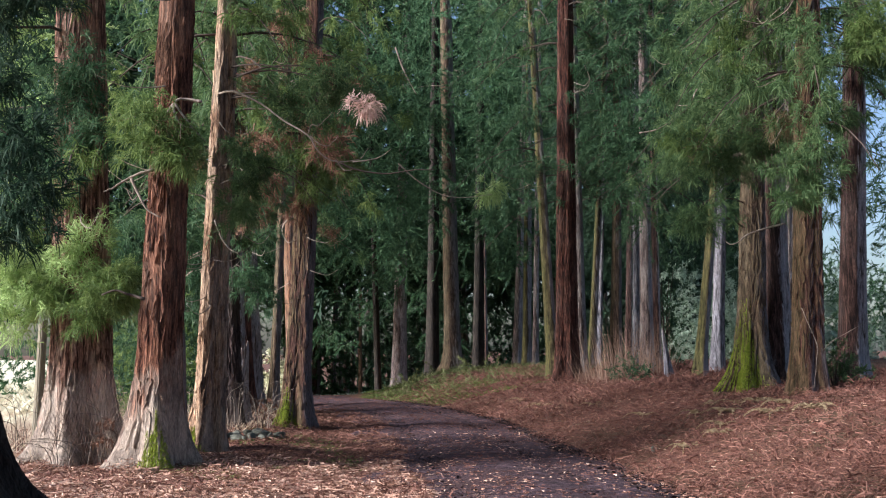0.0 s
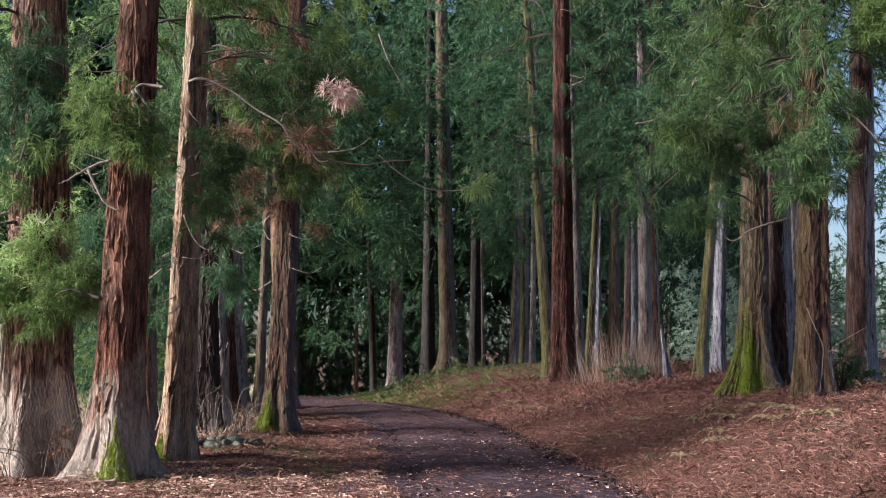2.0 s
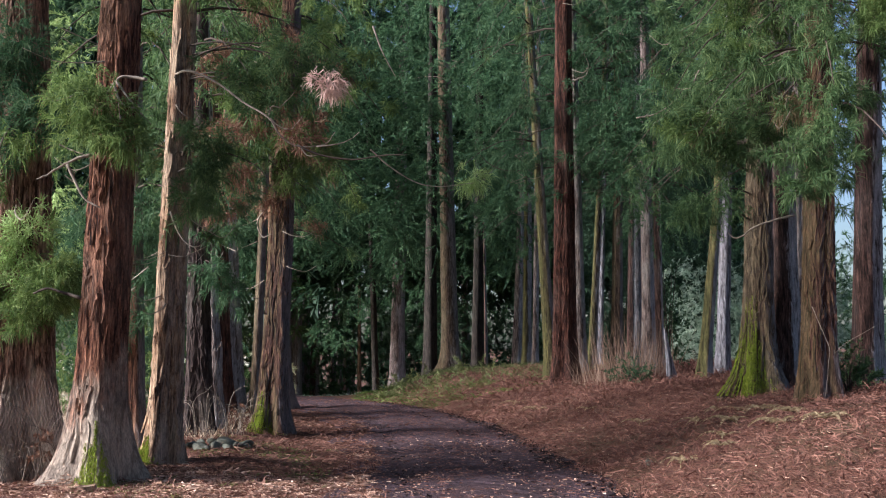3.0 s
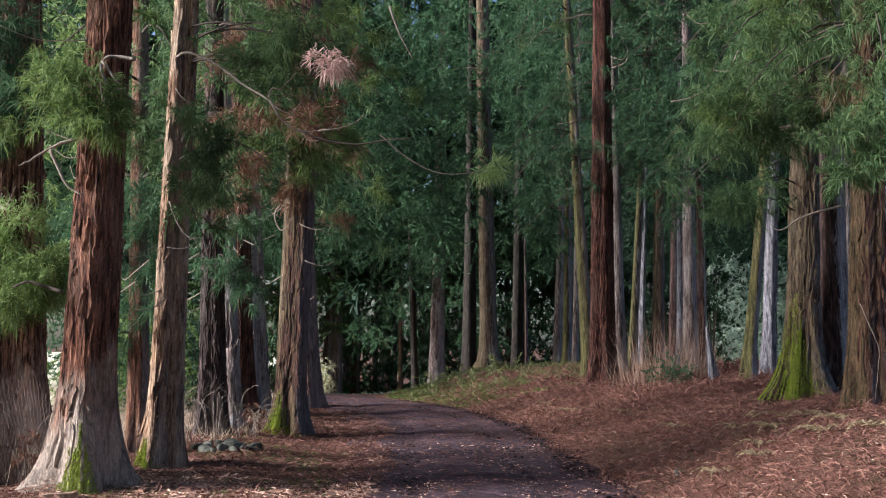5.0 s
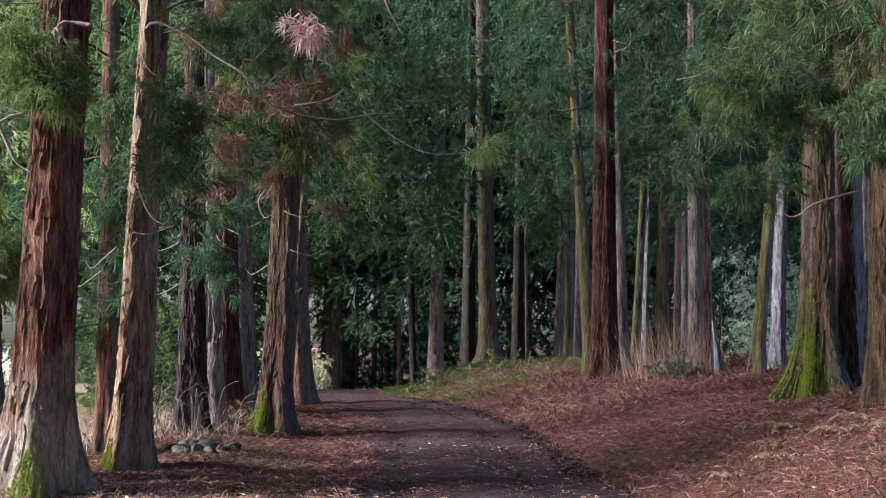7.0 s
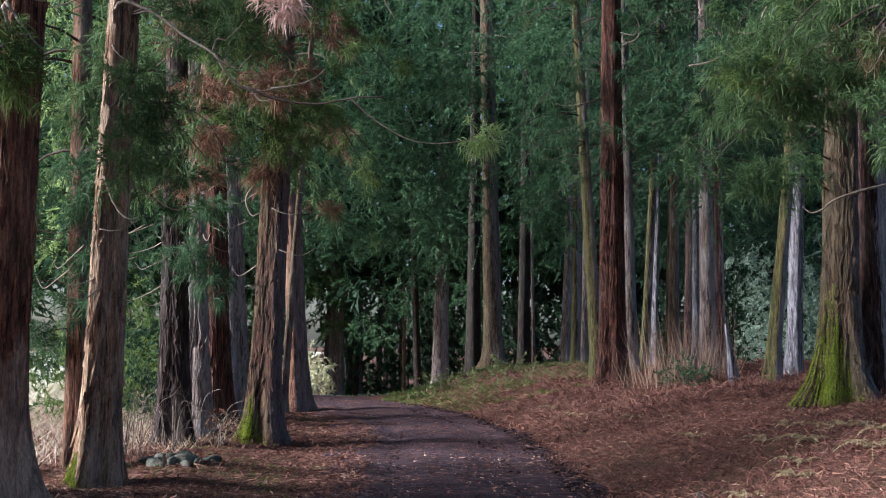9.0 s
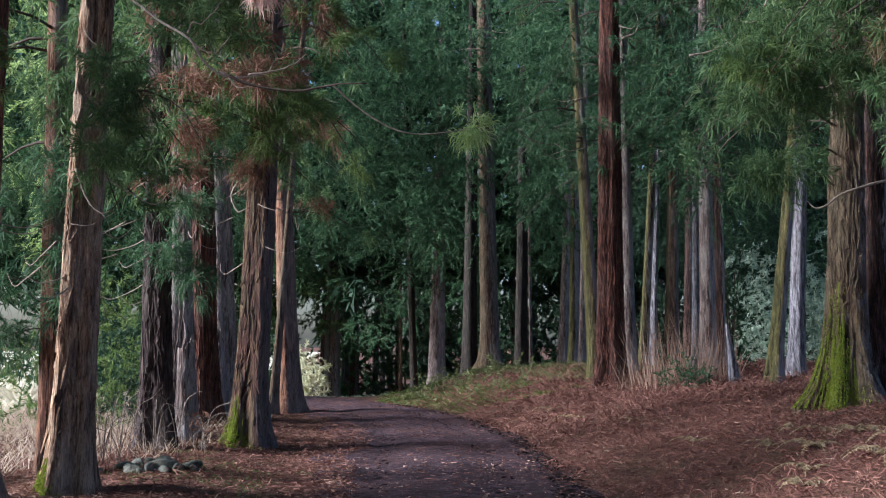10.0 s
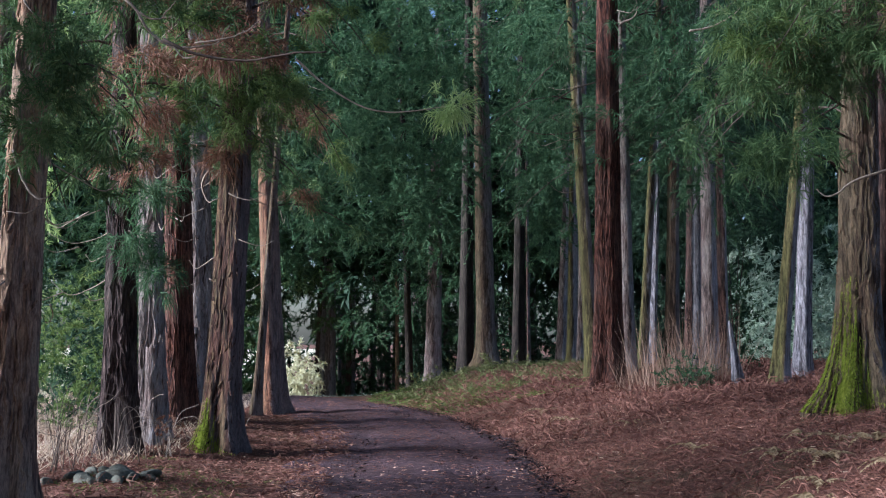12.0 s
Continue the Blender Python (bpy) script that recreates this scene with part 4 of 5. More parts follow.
scatter("rut_soil", "dark soil crumbs in the wheel ruts", DAMP_AND_SHADE, 20000, box_area(-3, 4, 7, 30, 1.2), 0.05, 0.022, 44, 0.2, 0.1,
        lambda x, y: (np.abs(np.abs(lateral(x, y)) - 0.72) < 0.13 + 0.12 * waves(x * 2 + 2, y * 1.3)), on_road=True)
scatter("middle_litter", "reddish needle scraps along the track's middle ridge", BRACKEN, 9000, box_area(-4, 4, 8, 34, 1.4), 0.08, 0.009, 29, 0.25, 0.1,
        lambda x, y: np.abs(lateral(x, y)) < 0.35 + 0.25 * waves(x * 2, y * 1.5), on_road=True)
scatter("grass_verge", "yellow-green grass on the far bend's bank", GRASS, 11000, box_area(-2.2, 3.2, 27.0, 38), 0.36, 0.018, 16, 0.8, 0.5,
        lambda x, y: (lateral(x, y) > HALF - 0.1) & (lateral(x, y) < HALF + 1.9 + waves(x * 2, y * 2)), up=0.8, category="grass")
scatter("grey_weeds", "grey-green weeds under the trees on the bank", WEED, 9000, box_area(-1.5, 6.0, 29, 41), 0.42, 0.022, 17, 0.8, 0.4,
        lambda x, y: right_bank(x, y) & (lateral(x, y) > HALF + 0.5) & (waves(x * 2.3, y * 2.3) > -0.1), up=0.9, category="weeds")
scatter("far_verge_weeds", "low green weeds along the far verge", BRUSH, 2500, box_area(-16, -1.5, 34, 46), 0.3, 0.024, 26, 0.8, 0.5,
        lambda x, y: np.abs(lateral(x, y)) > HALF + 0.1, up=0.8, category="weeds")
scatter("dry_weeds", "dry pale stalks standing behind the trunks", STRAW, 5000, box_area(-8, -3.0, 16.5, 29), 0.42, 0.010, 27, 0.9, 0.4,
        lambda x, y: (lateral(x, y) < -HALF - 1.5) & (waves(x * 2, y * 2) > -0.25), up=1.3, category="weeds")
scatter("field_straw", "bright dry straw grass at the field's edge", EDGE_GRASS, 20000, box_area(-13, -4.2, 12.5, 34), 0.40, 0.013, 18, 0.9, 0.4,
        lambda x, y: x < -3.6 - 0.055 * (y - 10), up=1.5, category="grass")
scatter("far_field_straw", "sunlit dry grass of the open field", FIELD_GRASS, 34000, box_area(-75, -9, 24, 110, 1.5), 0.9, 0.10, 35, 0.9, 0.4,
        lambda x, y: x < -0.36 * y, up=1.2, category="grass")
scatter("moss_tufts", "yellow-green moss and grass tufts on the verge", GRASS, 5000, box_area(-3.4, -0.6, 10.5, 18), 0.07, 0.012, 19, 0.8, 0.3,
        lambda x, y: (lateral(x, y) < -HALF + 0.2) & (waves(x * 1.7, y * 1.7) > 0.1), up=0.6, category="moss")


REED = blade_material("tall_reddish_reeds", (0.12, 0.07, 0.048), (0.27, 0.17, 0.12), (0.45, 0.32, 0.24), 0.3, 0.8)


def reed_clump(x, y, size, tall, n, label):
    rng = np.random.default_rng(int(x * 53 + y * 17))
    ob = thing("reed_clump", x, y, at(x, y), label, "dry grass", "dry reed clumps")
    a, q = rng.random(n) * 6.283, size * rng.random(n) ** 0.6
    p = np.stack([q * np.cos(a), q * np.sin(a), -0.05 + 0 * a], 1)
    d = np.stack([np.cos(a) * 0.3 * rng.random(n), np.sin(a) * 0.3 * rng.random(n), 1 + 0 * a], 1) + rng.normal(size=(n, 3)) * 0.2
    v, f = blades(rng, p, d, tall * (0.3 + 0.8 * rng.random(n)), 0.014, 0.12)
    tagged(mesh_object("tussock", v, f, REED, ob), kind="stuff")
    return ob


reed_clump(4.55, 24.4, 0.75, 1.9, 190, "tall dry straw-coloured reeds below the trunks")
reed_clump(5.2, 24.9, 0.8, 2.2, 190, "tall dry straw-coloured reeds below the trunks")
reed_clump(4.0, 25.2, 0.4, 1.1, 120, "short dry reeds at the foot of a trunk")
reed_clump(5.8, 25.6, 0.4, 1.1, 120, "short dry reeds at the foot of a trunk")
bush(4.75, 23.6, 0.38, 0.5, 60, LEAF["dark"], "small dark green shrub on the bank", 0.10, 0.02)
bush(5.97, 14.75, 0.36, 0.5, 90, LEAF["mid"], "glossy green shrub between two trunks", 0.09, 0.02)
bush(6.5, 27.6, 0.5, 3.4, 160, LEAF["dark"], "dark ivy-covered sapling among pale trunks", 0.14, 0.03)


# ---- dead branches and dead sprays on the trees ----
def spline(points, steps=5):
    p = [np.array(q, float) for q in points]
    p = [2 * p[0] - p[1]] + p + [2 * p[-1] - p[-2]]
    out = []
    for a, b, c, d in zip(p, p[1:], p[2:], p[3:]):
        for k in range(steps):
            t = k / steps
            out.append(0.5 * (2 * b + (c - a) * t + (2 * a - 5 * b + 4 * c - d) * t * t + (3 * b - a - 3 * c + d) * t ** 3))
    return out + [p[-2]]


def dead_branch(tree, thick, thin, material, *points):
    rng = np.random.default_rng(int(abs(points[0][0] * 1000)) + len(points))
    pts = spline(points)
    base = np.array(tree.location)
    depth = np.cumsum(rng.normal(size=len(pts)) * 0.012)
    pts = [p - base + np.array((0, d, 0)) for p, d in zip(pts, depth)]
    ob = mesh_object("dead_branch", *tube(pts, np.linspace(thick, thin, len(pts)) * (0.9 + 0.2 * rng.random(len(pts))), 6), material, tree, smooth=True)
    return ob


def tuft(tree, place, size, material):
    """A clump of hanging sprays that radiates from one twig end."""
    rng = np.random.default_rng(int(abs(place[0] * 100 + place[2] * 10)))
    n = 18
    out = rng.normal(size=(n, 3)) * np.array((0.4, 0.4, 0.28))
    p = np.array(place) - np.array(tree.location) + out * size
    v, f = mops(rng, p, out + np.array((0, 0, -0.1)), 0.08 + 0.4 * size, 24, 0.008 + 0.008 * size)
    return tagged(mesh_object("dry_spray" if material not in LEAF.values() else "spray", v, f, material, tree), kind="stuff")


def fans(tree, size, leaf, *places):
    """Dense hanging clumps of needle sprays at the ends of a tree's boughs, one part each."""
    for k, place in enumerate(places):
        rng = np.random.default_rng(int(abs(place[0] * 100 + place[2] * 10)) + k)
        n = 34
        out = rng.normal(size=(n, 3)) * np.array((0.42, 0.42, 0.3))
        p = np.array(place) - np.array(tree.location) + out * size
        v, f = mops(rng, p, out + np.array((0, -0.05, 0.05)), 0.10 + 0.18 * size, 27, 0.007 + 0.006 * size * (1.8 if size > 0.55 else 1))
        # the bough that carries the clump springs from the trunk and droops to it
        end = np.array(place) - np.array(tree.location)
        reach = float(np.hypot(end[0], end[1]))
        root = np.array((0.0, 0.0, end[2] + (0.3 * rng.random() - 0.05) * reach))
        bow = np.array((0, 0, 0.10 * reach))
        line = spline([root, root * 0.6 + end * 0.4 + bow, root * 0.25 + end * 0.75 + bow * 0.8, end], 3)
        bough = mesh_object("bough", *tube(line, np.linspace(0.009 + 0.004 * reach, 0.004, len(line)), 5), DARKWOOD, tree, smooth=True)
        tagged(mesh_object("needle_spray", v, f, leaf, bough), kind="stuff")


def dead_twigs(tree, n, zlo, zhi, seed):
    """Short curled bare twigs sticking out of a trunk and its boughs."""
    rng = np.random.default_rng(seed)
    for _ in range(n):
        a, z = rng.random() * 6.283, rng.uniform(zlo, zhi)
        out = np.array((math.cos(a), math.sin(a), 0))
        s = rng.uniform(0.1, 1.0)
        L = rng.uniform(0.3, 0.8)
        o = out * s + np.array((0, 0, z))
        side = np.array((-out[1], out[0], 0)) * rng.normal() * 0.4
        pts = [o, o + out * L * 0.4 + side * 0.2 + np.array((0, 0, -0.18 * L)), o + out * L * 0.75 + side * 0.6 + np.array((0, 0, -0.3 * L)), o + out * L + side + np.array((0, 0, -0.05 * L))]
        mesh_object("dead_twig", *tube(spline(pts, 4), np.linspace(0.009, 0.003, 13), 5), DEADWOOD, tree, smooth=True)


dead_branch(T2, 0.0156, 0.0054, DEADWOOD, (-3.04, 13.97, 3.32), (-2.94, 13.95, 3.08), (-2.82, 13.89, 2.92), (-2.68, 13.83, 2.84), (-2.57, 13.78, 2.86))
dead_branch(T2, 0.0061, 0.0030, DEADWOOD, (-2.67, 13.77, 2.83), (-2.60, 13.74, 2.75), (-2.56, 13.72, 2.61))
dead_branch(T2, 0.0061, 0.0030, DARKWOOD, (-2.54, 13.66, 2.85), (-2.42, 13.60, 2.96), (-2.28, 13.54, 3.07), (-2.10, 13.45, 3.16))
dead_branch(T2, 0.0061, 0.0030, DEADWOOD, (-3.03, 13.86, 2.75), (-2.82, 13.79, 2.72), (-2.61, 13.69, 2.78), (-2.47, 13.62, 2.83))
dead_branch(T2, 0.0113, 0.0037, DEADWOOD, (-3.00, 13.97, 4.73), (-2.92, 13.94, 4.62), (-2.81, 13.89, 4.55))
dead_branch(T2, 0.0196, 0.0092, DARKWOOD, (-2.89, 13.93, 4.06), (-2.80, 13.88, 4.15), (-2.69, 13.83, 4.15))
dead_branch(T2, 0.0139, 0.0045, DARKWOOD, (-2.75, 13.86, 4.16), (-2.45, 13.72, 4.04), (-2.16, 13.58, 3.98), (-1.79, 13.39, 3.77), (-1.55, 13.30, 3.43))
dead_branch(T2, 0.0174, 0.0046, DEADWOOD, (-3.10, 14.18, 5.21), (-2.74, 13.54, 5.07), (-2.33, 13.35, 4.86), (-2.00, 13.20, 4.60), (-1.64, 13.02, 4.35), (-1.50, 13.00, 4.14), (-1.32, 13.00, 4.01), (-1.11, 13.00, 4.00), (-0.93, 13.00, 4.05), (-0.83, 13.00, 4.18))
dead_branch(T2, 0.0105, 0.0030, DEADWOOD, (-1.58, 12.90, 4.30), (-1.49, 12.90, 4.21), (-1.36, 12.90, 4.16), (-1.26, 12.90, 4.23), (-1.19, 12.90, 4.32))
dead_branch(T2, 0.0105, 0.0030, DEADWOOD, (-1.61, 12.91, 4.34), (-1.57, 12.90, 4.45), (-1.47, 12.90, 4.44), (-1.39, 12.90, 4.51), (-1.29, 12.90, 4.61))
dead_branch(T2, 0.0139, 0.0058, DARKWOOD, (-1.23, 12.70, 3.93), (-0.98, 12.70, 3.82), (-0.58, 12.70, 3.76), (-0.24, 12.70, 3.80), (0.06, 12.70, 3.80))
dead_branch(T2, 0.0087, 0.0030, DEADWOOD, (-1.21, 12.90, 3.93), (-1.13, 12.90, 3.84), (-1.03, 12.90, 3.83), (-0.97, 12.90, 3.87))
dead_branch(T2, 0.0087, 0.0037, DEADWOOD, (-1.01, 12.80, 3.93), (-0.81, 12.80, 3.95), (-0.63, 12.80, 4.01), (-0.51, 12.80, 4.11))
dead_branch(T2, 0.0105, 0.0037, DEADWOOD, (-0.46, 14.00, 4.14), (-0.17, 14.00, 3.89), (0.17, 14.00, 3.70), (0.50, 14.00, 3.66), (0.89, 14.00, 3.71))
dead_branch(T1, 0.0210, 0.0070, DEADWOOD, (-2.80, 11.95, 4.52), (-2.98, 11.95, 4.55), (-3.10, 11.95, 4.53), (-3.23, 11.95, 4.34), (-3.34, 11.95, 4.18))
dead_branch(T1, 0.0170, 0.0055, DEADWOOD, (-3.12, 11.90, 4.49), (-3.00, 11.90, 4.33), (-2.85, 11.90, 4.14), (-2.72, 11.90, 4.01))
dead_branch(T1, 0.0177, 0.0058, DEADWOOD, (-3.13, 11.90, 4.45), (-3.06, 11.90, 4.26), (-2.94, 11.90, 4.18), (-2.82, 11.90, 4.18))
dead_branch(T1, 0.0190, 0.0070, DEADWOOD, (-3.31, 11.80, 3.65), (-3.56, 11.80, 3.57), (-3.79, 11.80, 3.44), (-3.90, 11.80, 3.38))
dead_branch(T1, 0.0218, 0.0074, DEADWOOD, (-3.58, 11.80, 3.54), (-3.48, 11.80, 3.34), (-3.37, 11.80, 3.16), (-3.20, 11.80, 3.06))
dead_branch(T1, 0.0205, 0.0086, DARKWOOD, (-3.35, 11.70, 2.09), (-3.55, 11.70, 2.15), (-3.69, 11.70, 2.19), (-3.85, 11.70, 2.14))
dead_branch(R1, 0.0205, 0.0066, DEADWOOD, (6.18, 17.10, 3.67), (5.86, 17.10, 3.59), (5.53, 17.10, 3.48), (5.36, 17.10, 3.35), (5.22, 17.10, 3.31), (5.12, 17.10, 3.40))
dead_branch(R1, 0.0154, 0.0054, DEADWOOD, (4.27, 16.60, 4.93), (4.38, 16.60, 4.78), (4.62, 16.60, 4.72), (4.82, 16.60, 4.75), (4.90, 16.60, 4.82))
dead_branch(R1, 0.0154, 0.0043, DEADWOOD, (5.67, 16.20, 4.72), (5.70, 16.20, 4.56), (5.81, 16.20, 4.44), (5.90, 16.20, 4.36))
dead_branch(R1, 0.0128, 0.0043, DEADWOOD, (3.56, 16.60, 5.16), (3.84, 16.60, 5.21), (4.04, 16.60, 5.32), (4.14, 16.60, 5.42))
dead_branch(R1, 0.0128, 0.0043, DEADWOOD, (4.57, 16.60, 5.93), (4.49, 16.60, 5.77), (4.42, 16.60, 5.60))
dead_branch(D2, 0.0200, 0.0068, DARKWOOD, (3.19, 28.20, 6.49), (2.84, 28.20, 6.41), (2.25, 28.20, 6.42), (1.81, 28.20, 6.61), (1.55, 28.20, 6.88))
dead_branch(D2, 0.0230, 0.0086, DARKWOOD, (3.19, 28.20, 6.54), (2.84, 28.20, 6.64), (2.40, 28.20, 6.87), (1.96, 28.20, 7.06))
dead_branch(D, 0.0205, 0.0066, DEADWOOD, (3.98, 26.60, 8.50), (4.29, 26.60, 8.64), (4.37, 26.60, 8.93), (4.24, 26.60, 9.28))
dead_branch(G2, 0.0200, 0.0082, DEADWOOD, (2.83, 36.00, 6.54), (3.12, 36.00, 6.25), (3.50, 36.00, 6.19), (3.97, 36.00, 6.35))
dead_branch(M, 0.0200, 0.0082, DEADWOOD, (0.55, 38.80, 11.97), (-0.02, 38.80, 11.99), (-0.55, 38.80, 11.93))
dead_branch(T3, 0.0179, 0.0066, DEADWOOD, (-2.68, 19.00, 4.04), (-2.84, 19.00, 3.82), (-2.73, 19.00, 3.55), (-2.56, 19.00, 3.60))
dead_branch(T3, 0.0166, 0.0066, DEADWOOD, (-0.58, 16.20, 6.52), (-0.46, 16.20, 6.18), (-0.37, 16.20, 5.98), (-0.23, 16.20, 5.72))
dead_branch(L1, 0.0154, 0.0054, DEADWOOD, (-4.21, 13.11, 3.47), (-4.43, 13.11, 3.51), (-4.66, 13.11, 3.60), (-4.86, 13.11, 3.51), (-4.95, 13.11, 3.42))
dead_branch(R2, 0.0045, 0.0025, DEADWOOD, (5.24, 14.00, 2.07), (5.32, 14.00, 1.83), (5.42, 14.00, 1.55), (5.40, 14.00, 1.24), (5.35, 14.00, 0.92))
dead_branch(R2, 0.0045, 0.0025, DEADWOOD, (5.51, 14.00, 1.47), (5.72, 14.00, 1.63), (5.96, 14.00, 1.75), (6.13, 14.00, 1.85))
tuft(T2, (-0.83, 12.35, 4.55), 0.17, PINK_LEAF)
tuft(T3, (-2.96, 17.00, 4.40), 0.4, DEAD_LEAF)
tuft(T3, (-3.08, 17.20, 3.81), 0.35, DEAD_LEAF)
tuft(T3, (-2.54, 18.90, 4.21), 0.35, DEAD_LEAF)
tuft(T3, (-1.64, 15.50, 4.65), 0.35, DEAD_LEAF)
tuft(T4, (-2.36, 24.00, 5.83), 0.45, DEAD_LEAF)
tuft(T4, (-2.66, 25.00, 4.53), 0.3, DEAD_LEAF)
for place in ((-2.45, 18.6, 6.1), (-2.9, 18.5, 5.5), (-1.9, 18.4, 5.6), (-3.3, 18.2, 6.6), (-2.2, 18.7, 7.0), (-1.5, 18.6, 6.4), (-2.75, 18.2, 7.6)):
    tuft(T3, place, 0.42, DEAD_LEAF)
for place in ((-3.0, 26.2, 6.4), (-4.2, 26.4, 5.6), (-3.4, 26.0, 7.6), (-2.7, 26.2, 8.6)):
    tuft(T4, place, 0.5, DEAD_LEAF)
for place in ((-3.2, 17.6, 5.2), (-3.9, 17.6, 4.8), (-3.5, 17.6, 6.2)):
    tuft(LB2, place, 0.4, DEAD_LEAF)
tuft(R1, (4.63, 16.60, 4.94), 0.3, FERN_DRY)
tuft(R1, (5.62, 15.60, 5.07), 0.34, FERN_DRY)
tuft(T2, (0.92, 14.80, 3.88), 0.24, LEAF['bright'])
tuft(R1, (4.07, 16.60, 4.99), 0.26, LEAF['light'])
fans(L1, 0.34, LEAF['light'], (-4.06, 12.47, 2.21), (-4.27, 12.43, 1.93), (-3.98, 12.52, 2.50))
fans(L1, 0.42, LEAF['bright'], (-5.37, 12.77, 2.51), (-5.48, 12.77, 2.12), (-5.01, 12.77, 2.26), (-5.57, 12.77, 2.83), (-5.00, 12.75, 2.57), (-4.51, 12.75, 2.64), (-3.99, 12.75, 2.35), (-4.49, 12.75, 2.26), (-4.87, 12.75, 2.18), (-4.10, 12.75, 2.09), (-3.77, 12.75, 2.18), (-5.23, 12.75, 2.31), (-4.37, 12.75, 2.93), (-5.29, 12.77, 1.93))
fans(L1, 0.4, LEAF['dark'], (-4.67, 12.43, 4.59), (-4.26, 12.43, 4.21), (-4.91, 12.52, 5.01), (-4.35, 12.43, 5.11), (-5.07, 12.52, 4.31), (-4.45, 12.52, 4.77), (-5.04, 12.52, 3.64), (-4.07, 12.52, 4.23), (-4.69, 12.52, 3.85))
fans(T1, 0.34, LEAF['light'], (-3.37, 11.75, 3.95), (-3.08, 11.75, 3.95), (-2.94, 11.75, 3.74), (-3.23, 11.75, 4.22), (-3.53, 11.75, 4.33))
fans(T2, 0.3, LEAF['mid'], (-2.52, 13.54, 3.74), (-2.68, 13.67, 3.43), (-2.33, 13.56, 3.97))
fans(T2, 0.34, LEAF['mid'], (-2.62, 13.59, 4.23))
fans(T2, 0.4, LEAF['mid'], (-1.59, 13.60, 5.18), (-1.11, 13.60, 5.06), (-2.06, 13.83, 5.03), (-1.71, 13.66, 4.74), (-1.35, 13.60, 5.34))
fans(T3, 0.5, LEAF['light'], (-2.58, 18.60, 5.01), (-2.15, 18.60, 4.58), (-3.01, 18.60, 4.90), (-2.16, 18.60, 5.34), (-1.73, 18.60, 4.90))
fans(LB1, 0.45, LEAF['dark'], (-4.60, 15.20, 3.22), (-4.70, 15.20, 2.19), (-3.74, 15.20, 3.14), (-3.68, 15.20, 2.53), (-3.62, 15.20, 2.01), (-4.59, 15.20, 2.79), (-4.42, 15.20, 1.59), (-3.75, 15.20, 3.57))
fans(LB1, 0.45, LEAF['mid'], (-3.3, 15.3, 4.2), (-3.6, 15.3, 5.0), (-3.9, 15.3, 4.4), (-2.9, 15.6, 3.6))
fans(LB2, 0.45, LEAF['dark'], (-3.05, 17.80, 2.50), (-3.16, 17.80, 3.52), (-2.97, 17.80, 4.24), (-3.35, 17.80, 2.91))
fans(R1, 0.5, LEAF['mid'], (4.15, 16.40, 4.49), (4.65, 16.40, 3.78), (5.18, 16.40, 4.65), (4.36, 16.40, 3.59), (4.82, 16.40, 4.59), (5.55, 16.40, 4.85), (4.12, 16.40, 5.17), (4.65, 16.40, 5.36), (5.31, 16.40, 4.98), (5.89, 16.40, 5.07), (5.52, 16.40, 5.65), (4.87, 16.40, 6.04))
fans(R1, 0.45, LEAF['light'], (5.19, 16.20, 6.18), (5.92, 16.20, 5.32), (4.49, 16.20, 4.93), (6.14, 16.20, 6.18), (5.59, 16.20, 6.57), (5.02, 16.20, 6.77))
fans(R2, 0.36, LEAF['mid'], (5.25, 13.70, 3.80), (4.98, 13.70, 4.08), (5.47, 13.70, 4.32), (5.04, 13.70, 3.60), (5.41, 13.70, 4.80), (5.52, 13.70, 5.46), (5.29, 13.70, 5.95), (5.53, 13.70, 3.84))
fans(R3, 0.34, LEAF['light'], (6.22, 13.60, 6.00), (6.37, 13.60, 5.67), (6.05, 13.60, 5.76), (6.35, 13.60, 6.25))
fans(E3, 0.7, LEAF['dark'], (5.49, 28.00, 7.45), (4.82, 28.00, 6.63), (5.95, 28.00, 6.30), (6.62, 28.00, 7.12), (6.25, 28.00, 5.32))
fans(E6, 0.55, LEAF['deep'], (5.3, 25.4, 7.0), (5.9, 25.3, 7.4), (5.5, 25.5, 8.1), (6.2, 25.4, 8.6), (5.7, 25.3, 9.4), (5.2, 25.4, 10.2))
fans(E1, 0.6, LEAF['dark'], (4.3, 27.6, 7.2), (4.7, 27.5, 8.2), (4.3, 27.6, 9.4), (4.6, 27.6, 10.4))
fans(D, 0.6, LEAF['dark'], (2.73, 26.40, 7.89), (2.56, 26.40, 6.33))
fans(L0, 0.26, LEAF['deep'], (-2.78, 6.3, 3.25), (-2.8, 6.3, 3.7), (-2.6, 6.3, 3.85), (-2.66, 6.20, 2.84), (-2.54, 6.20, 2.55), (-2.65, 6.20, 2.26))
for k, (tree, n, lo, hi) in enumerate(((T1, 9, 2.6, 5.6), (T2, 12, 1.8, 5.6), (T3, 26, 2.6, 8), (LB2, 16, 2.0, 7), (LB3, 12, 2.4, 8), (LB4, 14, 2.4, 8), (LB5, 12, 3, 8), (D2, 8, 5, 11), (G2, 8, 4, 12), (R1, 16, 3.0, 6.5),
                                       (R2, 9, 2.5, 6), (D, 9, 5, 10), (D2, 7, 4, 10), (L1, 8, 2.4, 5.5), (T4, 8, 3, 9), (M, 6, 5, 13), (E3, 6, 3, 10))):
    dead_twigs(tree, n, lo, hi, 300 + k)


